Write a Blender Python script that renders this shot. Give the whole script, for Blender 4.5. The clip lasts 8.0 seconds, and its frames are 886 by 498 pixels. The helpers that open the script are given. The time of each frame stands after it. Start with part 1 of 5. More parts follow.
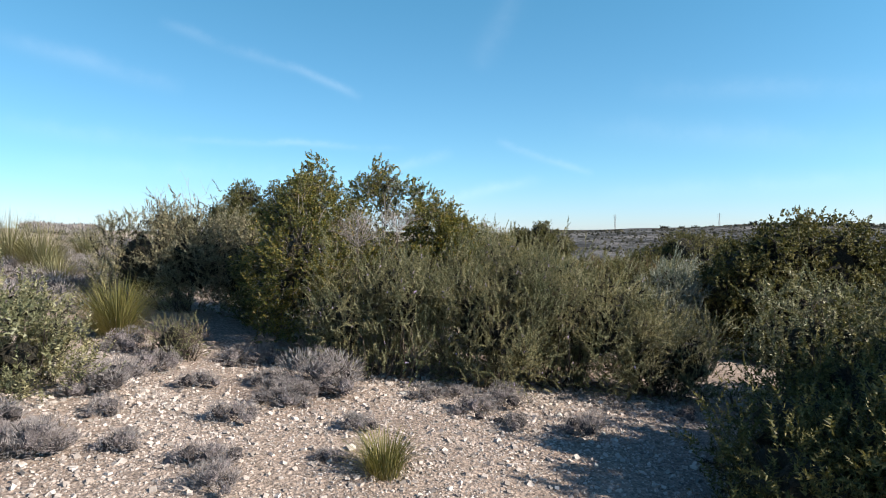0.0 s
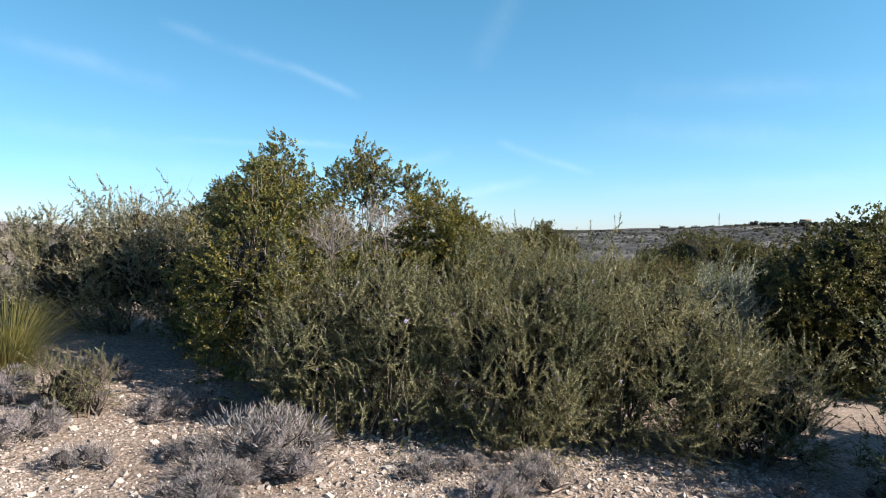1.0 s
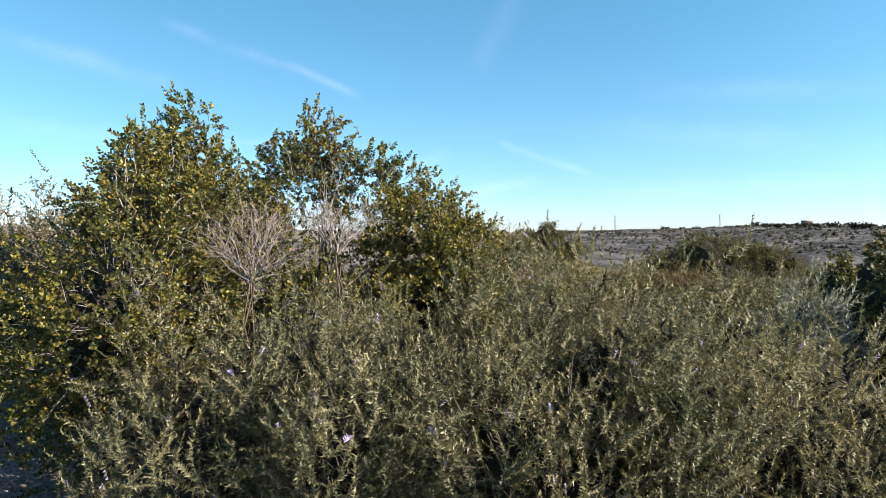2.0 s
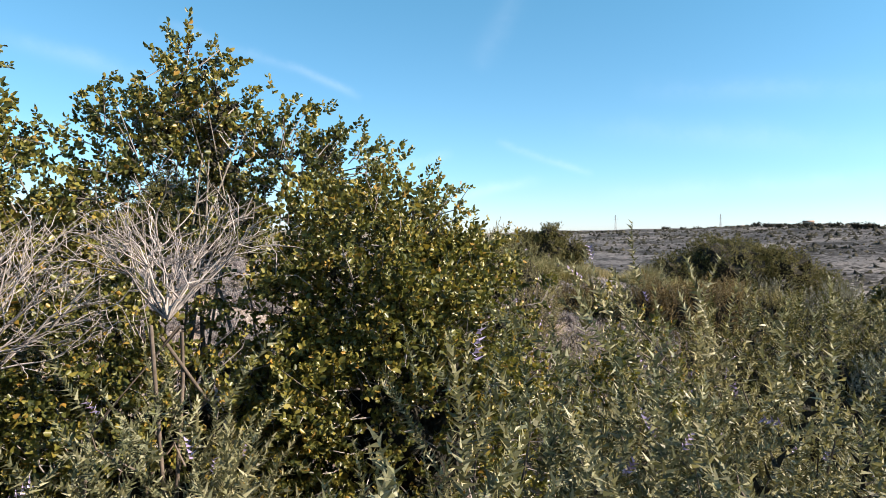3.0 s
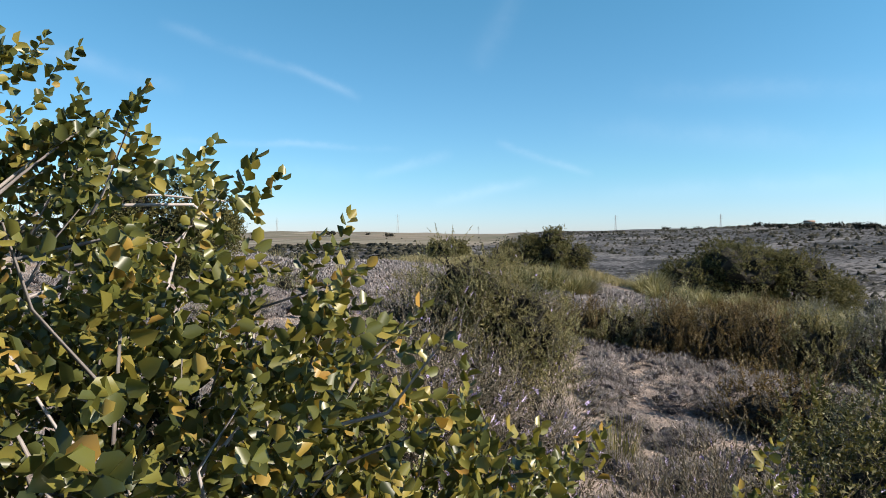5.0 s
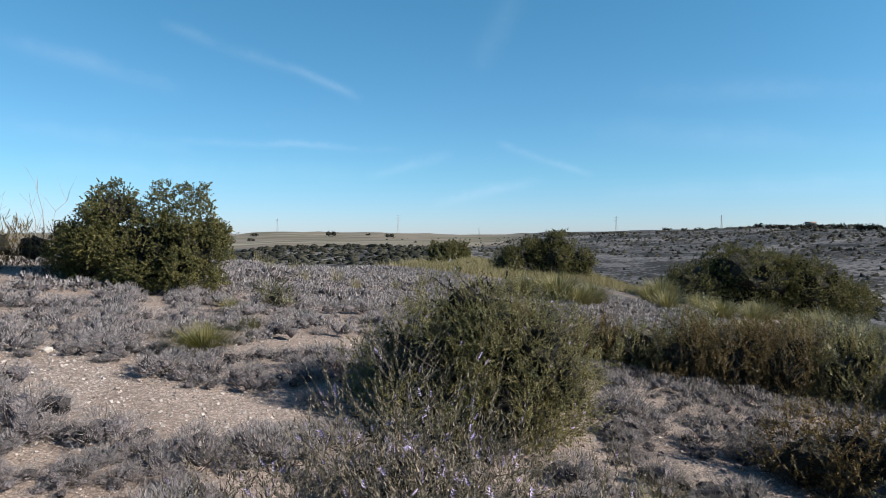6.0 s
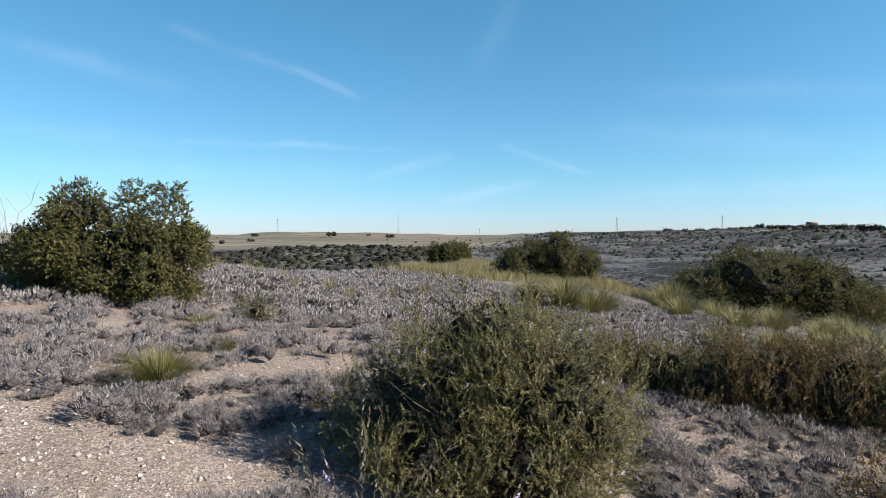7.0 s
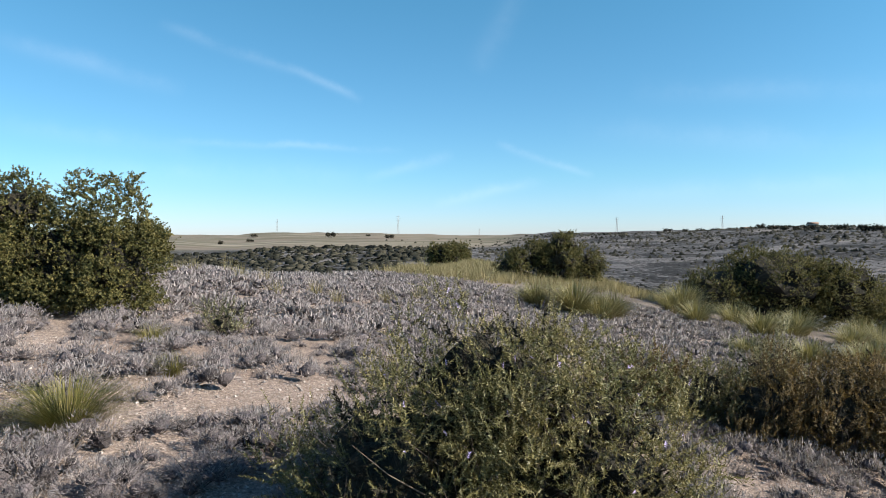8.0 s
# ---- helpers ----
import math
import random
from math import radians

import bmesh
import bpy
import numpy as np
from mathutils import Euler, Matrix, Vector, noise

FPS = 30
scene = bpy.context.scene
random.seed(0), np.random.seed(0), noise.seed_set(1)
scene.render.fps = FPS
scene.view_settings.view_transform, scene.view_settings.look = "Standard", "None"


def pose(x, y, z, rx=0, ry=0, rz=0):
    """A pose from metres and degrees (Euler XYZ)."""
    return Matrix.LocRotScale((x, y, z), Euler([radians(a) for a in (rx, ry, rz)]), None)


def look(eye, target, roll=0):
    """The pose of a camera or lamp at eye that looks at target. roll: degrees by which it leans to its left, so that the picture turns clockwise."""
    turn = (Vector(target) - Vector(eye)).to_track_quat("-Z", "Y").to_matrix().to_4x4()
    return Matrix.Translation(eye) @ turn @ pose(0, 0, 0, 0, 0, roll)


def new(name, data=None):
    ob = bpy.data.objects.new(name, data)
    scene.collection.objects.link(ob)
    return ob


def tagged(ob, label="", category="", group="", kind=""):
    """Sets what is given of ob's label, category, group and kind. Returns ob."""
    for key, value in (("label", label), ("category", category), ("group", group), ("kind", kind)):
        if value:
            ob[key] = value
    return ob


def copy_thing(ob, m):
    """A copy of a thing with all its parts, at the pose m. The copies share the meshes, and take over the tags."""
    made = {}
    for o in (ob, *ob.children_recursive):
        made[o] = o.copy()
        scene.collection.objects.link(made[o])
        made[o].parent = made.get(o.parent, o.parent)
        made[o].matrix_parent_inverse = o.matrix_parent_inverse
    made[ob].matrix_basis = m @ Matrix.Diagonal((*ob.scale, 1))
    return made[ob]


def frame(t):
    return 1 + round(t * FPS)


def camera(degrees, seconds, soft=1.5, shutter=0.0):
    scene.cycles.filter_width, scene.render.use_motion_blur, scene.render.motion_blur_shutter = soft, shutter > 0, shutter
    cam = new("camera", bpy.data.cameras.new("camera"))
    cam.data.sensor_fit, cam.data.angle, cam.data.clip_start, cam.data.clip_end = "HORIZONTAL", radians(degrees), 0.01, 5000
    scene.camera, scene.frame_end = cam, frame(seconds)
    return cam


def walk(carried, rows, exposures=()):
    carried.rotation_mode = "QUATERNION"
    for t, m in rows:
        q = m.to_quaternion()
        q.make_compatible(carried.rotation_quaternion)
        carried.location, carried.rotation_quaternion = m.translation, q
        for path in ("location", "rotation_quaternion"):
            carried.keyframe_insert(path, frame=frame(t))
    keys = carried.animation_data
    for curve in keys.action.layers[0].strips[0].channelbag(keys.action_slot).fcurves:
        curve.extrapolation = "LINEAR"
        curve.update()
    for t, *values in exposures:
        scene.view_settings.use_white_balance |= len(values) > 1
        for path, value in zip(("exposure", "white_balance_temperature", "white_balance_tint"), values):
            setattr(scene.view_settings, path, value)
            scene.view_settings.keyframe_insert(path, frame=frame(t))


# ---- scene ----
cam = camera(72.0, 8.0, soft=0.6)
METRES, EYE, TILT = 6.5, 1.5, -1.2
ROWS = [
    (0.0, 0.0, 0.0, 0.0, 0.0, 0.0, 0.0),
    (0.5, -0.0017, 0.0702, 0.0043, -0.04, 0.05, 0.01),
    (1.0, -0.0041, 0.1531, 0.0097, -0.09, 0.01, 0.02),
    (2.5, 0.0142, 0.4155, 0.0401, -0.09, 0.03, -0.18),
    (3.0, 0.0225, 0.4912, 0.0504, -0.05, 0.03, -0.13),
    (3.5, 0.0286, 0.5623, 0.0621, -0.1, 0.05, -0.03),
    (4.0, 0.0334, 0.6023, 0.0716, -0.11, 0.05, -0.03),
    (4.5, 0.0368, 0.6155, 0.0827, -0.08, 0.08, 0.05),
    (6.0, 0.0331, 0.7167, 0.1316, 0.0, 0.21, -0.04),
    (6.5, 0.0285, 0.7719, 0.1488, 0.06, 0.23, -0.04),
    (7.0, 0.0318, 0.8317, 0.1507, 0.05, 0.26, -0.04),
    (7.5, 0.0354, 0.8979, 0.1516, 0.02, 0.29, -0.03),
    (8.0, 0.0401, 0.9735, 0.1526, 0.01, 0.32, -0.02),
]
K = 1.6605  # stretch of the depth for this lens
walk(cam, [(t, pose(0, 0, EYE, TILT, 0, 0) @ pose(METRES * x, METRES * K * y, METRES * z, 90 + pitch / K, roll, yaw / K)) for t, x, y, z, yaw, pitch, roll in ROWS],
     exposures=[(0.0, 1.29, 6500, 10), (1.2, 1.39, 6600, 11), (2.3, 1.55, 6850, 13), (3.5, 1.53, 6900, 14), (4.7, 1.31, 6700, 12), (5.8, 0.91, 6150, 10), (6.5, 0.99, 6250, 10), (7.2, 1.13, 6350, 10), (8.0, 1.20, 6400, 10)])

# ---------------------------------------------------------------- light
SUN_EL, SUN_AZ = radians(28), radians(107)  # azimuth clockwise from +y: from the right and behind
to_sun = Vector((math.sin(SUN_AZ) * math.cos(SUN_EL), math.cos(SUN_AZ) * math.cos(SUN_EL), math.sin(SUN_EL)))
sun = new("sun", bpy.data.lights.new("sun", "SUN"))
sun.data.energy, sun.data.angle, sun.data.color = 4.6, radians(0.53), (1.0, 0.90, 0.73)
sun.matrix_world = look((0, 0, 30), Vector((0, 0, 30)) - to_sun)

world = bpy.data.worlds.new("sky")
scene.world = world
world.use_nodes = True
wt = world.node_tree
wt.nodes.clear()


def wnode(kind, **sets):
    n = wt.nodes.new(kind)
    for key, value in sets.items():
        setattr(n, key, value)
    return n


def wmath(op, a, b=None, c=None):
    n = wnode("ShaderNodeMath", operation=op)
    for k, v in enumerate((a, b, c)):
        if v is None:
            continue
        if isinstance(v, (int, float)):
            n.inputs[k].default_value = v
        else:
            wt.links.new(v, n.inputs[k])
    return n.outputs[0]


sky = wnode("ShaderNodeTexSky", sky_type="NISHITA", sun_disc=False, sun_elevation=SUN_EL, sun_rotation=SUN_AZ, altitude=700, air_density=1.0, dust_density=0.3, ozone_density=2.0)
coords = wnode("ShaderNodeTexCoord")
SKY_TILT = radians(-1.2)


def sky_way(u, v):
    """The way to a place in the sky: u right and v up, as tangents, for a viewer looking level along +y."""
    return Vector((u, math.cos(SKY_TILT) - v * math.sin(SKY_TILT), v * math.cos(SKY_TILT) + math.sin(SKY_TILT))).normalized()


cirrus = wnode("ShaderNodeTexNoise")
cirrus.inputs["Scale"].default_value, cirrus.inputs["Detail"].default_value, cirrus.inputs["Roughness"].default_value = 14, 6, 0.65
wt.links.new(coords.outputs["Generated"], cirrus.inputs["Vector"])
ragged = wmath("MULTIPLY_ADD", cirrus.outputs["Fac"], 2.4, -0.55)


def vapour_trail(a, b, wide, strong):
    """A worn vapour trail between two places in the sky, along a great circle."""
    wa, wb = sky_way(*a), sky_way(*b)
    across = wa.cross(wb).normalized()
    mid = (wa + wb).normalized()
    along = across.cross(mid).normalized()
    half = wb.dot(along)
    d = wnode("ShaderNodeVectorMath", operation="DOT_PRODUCT")
    e = wnode("ShaderNodeVectorMath", operation="DOT_PRODUCT")
    f = wnode("ShaderNodeVectorMath", operation="DOT_PRODUCT")
    for n, v in ((d, across), (e, along), (f, mid)):
        wt.links.new(coords.outputs["Generated"], n.inputs[0])
        n.inputs[1].default_value = v
    wob = wmath("MULTIPLY_ADD", cirrus.outputs["Fac"], 0.018, -0.009)
    off = wmath("DIVIDE", wmath("ADD", d.outputs["Value"], wob), wide)
    core = wmath("EXPONENT", wmath("MULTIPLY", wmath("MULTIPLY", off, off), -1.0))
    run = wmath("DIVIDE", e.outputs["Value"], half)
    ends = wmath("SUBTRACT", 1.0, wmath("POWER", wmath("MINIMUM", wmath("ABSOLUTE", run), 1.0), 3.0))
    ahead = wmath("GREATER_THAN", f.outputs["Value"], 0.0)
    m = wmath("MULTIPLY", wmath("MULTIPLY", core, ends), wmath("MULTIPLY", ahead, wmath("MAXIMUM", ragged, 0.15)))
    return wmath("MULTIPLY", m, strong)


TRAILS = [
    ((-0.47, 0.374), (-0.24, 0.292), 0.0075, 0.075), ((-0.27, 0.308), (-0.13, 0.245), 0.006, 0.10),
    ((-0.75, 0.352), (-0.42, 0.262), 0.012, 0.075), ((0.085, 0.178), (0.25, 0.122), 0.006, 0.15),
    ((-0.02, 0.075), (0.17, 0.118), 0.008, 0.12), ((-0.13, 0.118), (0.02, 0.158), 0.008, 0.10),
    ((-0.45, 0.180), (-0.06, 0.166), 0.005, 0.11), ((0.13, 0.44), (0.05, 0.29), 0.018, 0.04),
    ((0.30, 0.26), (0.80, 0.27), 0.016, 0.05), ((-0.75, 0.21), (-0.4, 0.165), 0.014, 0.06),
    ((0.2, 0.2), (0.8, 0.165), 0.02, 0.05), ((0.25, 0.09), (0.8, 0.12), 0.014, 0.07), ((-0.7, 0.14), (-0.1, 0.12), 0.016, 0.06),
]
total = None
for a, b, wide, strong in TRAILS:
    one = vapour_trail(a, b, wide, strong)
    total = one if total is None else wmath("ADD", total, one)
veil = wnode("ShaderNodeMix", data_type="RGBA")
wt.links.new(wmath("MINIMUM", total, 0.6), veil.inputs["Factor"])
lift = wnode("ShaderNodeSeparateXYZ")
wt.links.new(coords.outputs["Generated"], lift.inputs[0])
clear = wnode("ShaderNodeValToRGB")  # clear dry winter air: bluer than the model's haze
# The last stop dims the unseen upper sky, so shade comes out darker.
for k, (at, tint) in enumerate(((0.0, (0.70, 0.80, 1.16)), (0.10, (0.61, 0.93, 1.06)), (0.4, (0.545, 1.11, 1.14)), (0.85, (0.42, 0.60, 0.70)))):
    stop = clear.color_ramp.elements[k] if k < 2 else clear.color_ramp.elements.new(at)
    stop.position, stop.color = at, (*tint, 1)
wt.links.new(lift.outputs["Z"], clear.inputs["Fac"])
tinted = wnode("ShaderNodeMix", data_type="RGBA", blend_type="MULTIPLY")
tinted.inputs["Factor"].default_value = 1.0
wt.links.new(sky.outputs["Color"], tinted.inputs["A"])
left_dim = wnode("ShaderNodeMapRange", interpolation_type="SMOOTHSTEP")  # dims the sky's colour towards the left, to even its brightness
left_dim.inputs[1].default_value, left_dim.inputs[2].default_value, left_dim.inputs[3].default_value, left_dim.inputs[4].default_value = -0.8, 0.1, 0.87, 1.0
wt.links.new(lift.outputs["X"], left_dim.inputs[0])
dimmed = wnode("ShaderNodeVectorMath", operation="SCALE")
wt.links.new(clear.outputs["Color"], dimmed.inputs[0])
wt.links.new(left_dim.outputs[0], dimmed.inputs["Scale"])
wt.links.new(dimmed.outputs[0], tinted.inputs["B"])
wt.links.new(tinted.outputs["Result"], veil.inputs["A"])
veil.inputs["B"].default_value = (7.5, 8.2, 9.0, 1)
background = wnode("ShaderNodeBackground")
background.inputs["Strength"].default_value = 0.07
wt.links.new(veil.outputs["Result"], background.inputs["Color"])
wt.links.new(background.outputs[0], wnode("ShaderNodeOutputWorld").inputs["Surface"])

# ---------------------------------------------------------------- materials
def material(name):
    mat = bpy.data.materials.new(name)
    mat.use_nodes = True
    nt = mat.node_tree
    return mat, nt, nt.nodes["Principled BSDF"], nt.nodes["Material Output"]


def ramp(nt, fac, stops):
    n = nt.nodes.new("ShaderNodeValToRGB")
    el = n.color_ramp.elements
    while len(el) < len(stops):
        el.new(0.5)
    for e, (p, c) in zip(el, stops):
        e.position, e.color = p, (*c, 1)
    nt.links.new(fac, n.inputs["Fac"])
    return n.outputs["Color"]


def noise_of(nt, scale, detail=4.0, rough=0.55, vector=None):
    n = nt.nodes.new("ShaderNodeTexNoise")
    n.inputs["Scale"].default_value, n.inputs["Detail"].default_value, n.inputs["Roughness"].default_value = scale, detail, rough
    if vector is None:
        c = nt.nodes.new("ShaderNodeNewGeometry")
        vector = c.outputs["Position"]
    nt.links.new(vector, n.inputs["Vector"])
    return n.outputs["Fac"]


def mixed(nt, fac, a, b, how="MIX"):
    n = nt.nodes.new("ShaderNodeMix")
    n.data_type, n.blend_type = "RGBA", how
    for key, v in (("Factor", fac), ("A", a), ("B", b)):
        if isinstance(v, (int, float)):
            n.inputs[key].default_value = v
        elif isinstance(v, tuple):
            n.inputs[key].default_value = (*v, 1)
        else:
            nt.links.new(v, n.inputs[key])
    return n.outputs["Result"]


def foliage(name, stops, rough=0.5, through_leaf=0.25, patch=0.35, spec=0.4):
    """Leaves: each one its own shade, in patches, partly lit through."""
    mat, nt, bsdf, out = material(name)
    geo = nt.nodes.new("ShaderNodeNewGeometry")
    col = ramp(nt, geo.outputs["Random Per Island"], stops)
    wide = ramp(nt, noise_of(nt, 2.6, 3), [(0.3, (0.86 - patch * 0.86, 0.86 - patch * 0.7, 0.86 - patch * 0.86)), (0.7, (0.86 + patch * 0.43, 0.86 + patch * 0.3, 0.86))])
    col = mixed(nt, 1.0, col, wide, "MULTIPLY")
    nt.links.new(col, bsdf.inputs["Base Color"])
    bsdf.inputs["Roughness"].default_value = rough
    bsdf.inputs["Specular IOR Level"].default_value = spec
    tr = nt.nodes.new("ShaderNodeBsdfTranslucent")
    nt.links.new(mixed(nt, 1.0, col, (1.2, 1.15, 0.75), "MULTIPLY"), tr.inputs["Color"])
    mx = nt.nodes.new("ShaderNodeMixShader")
    mx.inputs[0].default_value = through_leaf
    nt.links.new(bsdf.outputs[0], mx.inputs[1])
    nt.links.new(tr.outputs[0], mx.inputs[2])
    nt.links.new(mx.outputs[0], out.inputs["Surface"])
    return mat


def plain(name, a, b, scale, rough=0.85, bump=0.0, fine=None, deep=0.01):
    """A rough surface of two shades with grain and relief."""
    mat, nt, bsdf, out = material(name)
    f = noise_of(nt, scale, 6, 0.6)
    col = ramp(nt, f, [(0.3, a), (0.7, b)])
    info = nt.nodes.new("ShaderNodeNewGeometry")
    col = mixed(nt, 1.0, col, ramp(nt, info.outputs["Random Per Island"], [(0.0, (0.34, 0.325, 0.315)), (1.0, (1.06, 1.04, 1.02))]), "MULTIPLY")
    nt.links.new(col, bsdf.inputs["Base Color"])
    bsdf.inputs["Roughness"].default_value = rough
    if bump:
        bn = nt.nodes.new("ShaderNodeBump")
        bn.inputs["Strength"].default_value, bn.inputs["Distance"].default_value = bump, deep
        nt.links.new(noise_of(nt, fine or scale * 4, 5), bn.inputs["Height"])
        nt.links.new(bn.outputs[0], bsdf.inputs["Normal"])
    return mat


M_OAK = foliage("oak_leaf", [(0.0, (0.036, 0.048, 0.017)), (0.38, (0.108, 0.115, 0.032)), (0.7, (0.185, 0.174, 0.044)), (0.93, (0.27, 0.22, 0.056)), (1.0, (0.36, 0.21, 0.055))], 0.38, 0.28, 0.3, spec=0.5)
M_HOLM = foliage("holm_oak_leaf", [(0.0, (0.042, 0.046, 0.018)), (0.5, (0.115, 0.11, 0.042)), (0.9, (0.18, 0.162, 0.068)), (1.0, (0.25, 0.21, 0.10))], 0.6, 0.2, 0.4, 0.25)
M_ROSE = foliage("rosemary_needle", [(0.0, (0.066, 0.066, 0.038)), (0.5, (0.201, 0.194, 0.122)), (0.85, (0.322, 0.307, 0.215)), (1.0, (0.429, 0.401, 0.322))], 0.5, 0.25, 0.5)
M_OLIVE = foliage("olive_needle", [(0.0, (0.062, 0.056, 0.025)), (0.5, (0.184, 0.165, 0.074)), (0.85, (0.301, 0.273, 0.141)), (1.0, (0.404, 0.367, 0.254))], 0.48, 0.22, 0.45)
M_DRY = foliage("dry_rosemary_needle", [(0.0, (0.079, 0.074, 0.052)), (0.5, (0.218, 0.198, 0.144)), (1.0, (0.366, 0.332, 0.267))], 0.6, 0.25, 0.4)
M_BROWN = foliage("rusty_needle", [(0.0, (0.05, 0.038, 0.018)), (0.5, (0.145, 0.098, 0.043)), (1.0, (0.25, 0.18, 0.085))], 0.6, 0.25)
M_LILAC = foliage("faded_needle", [(0.0, (0.068, 0.058, 0.047)), (0.5, (0.180, 0.149, 0.126)), (1.0, (0.315, 0.266, 0.248))], 0.65, 0.25)
M_SILVER = foliage("silver_leaf", [(0.0, (0.13, 0.15, 0.145)), (0.6, (0.25, 0.27, 0.26)), (1.0, (0.38, 0.395, 0.385))], 0.7, 0.2)
M_GREY = foliage("grey_twig_leaf", [(0.0, (0.17, 0.152, 0.176)), (0.5, (0.28, 0.252, 0.292)), (1.0, (0.39, 0.357, 0.40))], 0.8, 0.2, 0.25)
M_SAGE = foliage("sage_needle", [(0.0, (0.05, 0.052, 0.04)), (0.5, (0.13, 0.13, 0.105)), (1.0, (0.25, 0.245, 0.215))], 0.6, 0.2)
M_GRASS = foliage("esparto_blade", [(0.0, (0.077, 0.086, 0.026)), (0.5, (0.172, 0.163, 0.056)), (1.0, (0.318, 0.275, 0.129))], 0.55, 0.3)
M_PALEGRASS = foliage("pale_esparto_blade", [(0.0, (0.138, 0.133, 0.069)), (0.6, (0.241, 0.225, 0.129)), (1.0, (0.361, 0.327, 0.215))], 0.6, 0.3)
M_STRAW = foliage("dry_grass", [(0.0, (0.175, 0.152, 0.087)), (0.6, (0.285, 0.244, 0.147)), (1.0, (0.396, 0.340, 0.230))], 0.7, 0.3)
M_BARK = plain("grey_bark", (0.13, 0.115, 0.105), (0.30, 0.275, 0.255), 30, 0.9, 0.5)
M_TWIG = plain("pale_twig", (0.25, 0.225, 0.228), (0.42, 0.385, 0.388), 40, 0.85)
# Near-black, with the shade inside bushes put into it; windows use it too.
M_HEART = plain("inner_shade", (0.014, 0.013, 0.009), (0.07, 0.062, 0.04), 42, 1.0, 1.0, 60, 0.04)
# Grey twigs darkened in colour so they read as shaded gaps.
M_GREYGAP = plain("grey_gap_shade", (0.06, 0.053, 0.058), (0.24, 0.213, 0.24), 60, 1.0, 1.0, 70, 0.03)
M_STEM = plain("brown_stem", (0.075, 0.058, 0.048), (0.18, 0.145, 0.125), 40, 0.9)
M_FLOWER = plain("violet_flower", (0.36, 0.28, 0.62), (0.66, 0.58, 0.82), 20, 0.6)
M_STONE = plain("limestone", (0.35, 0.305, 0.295), (0.58, 0.53, 0.52), 30, 0.9, 0.4)
M_WHITE = plain("white_limestone", (0.52, 0.48, 0.45), (0.72, 0.69, 0.67), 14, 0.85, 0.4)
M_TRACK = plain("worn_track", (0.36, 0.285, 0.235), (0.52, 0.44, 0.375), 2.5, 0.95, 0.5, 40)
M_STEEL = plain("galvanised_steel", (0.30, 0.31, 0.32), (0.40, 0.41, 0.42), 1, 0.6)
M_FARSCRUB = foliage("far_scrub", [(0.0, (0.022, 0.024, 0.024)), (0.6, (0.045, 0.045, 0.042)), (1.0, (0.095, 0.088, 0.08))], 0.9, 0.1, 0.5, 0.1)
M_WALL = plain("plaster", (0.62, 0.58, 0.52), (0.75, 0.71, 0.66), 0.5, 0.9)
M_TILE = plain("roof_tile", (0.22, 0.15, 0.115), (0.30, 0.21, 0.165), 0.7, 0.9)


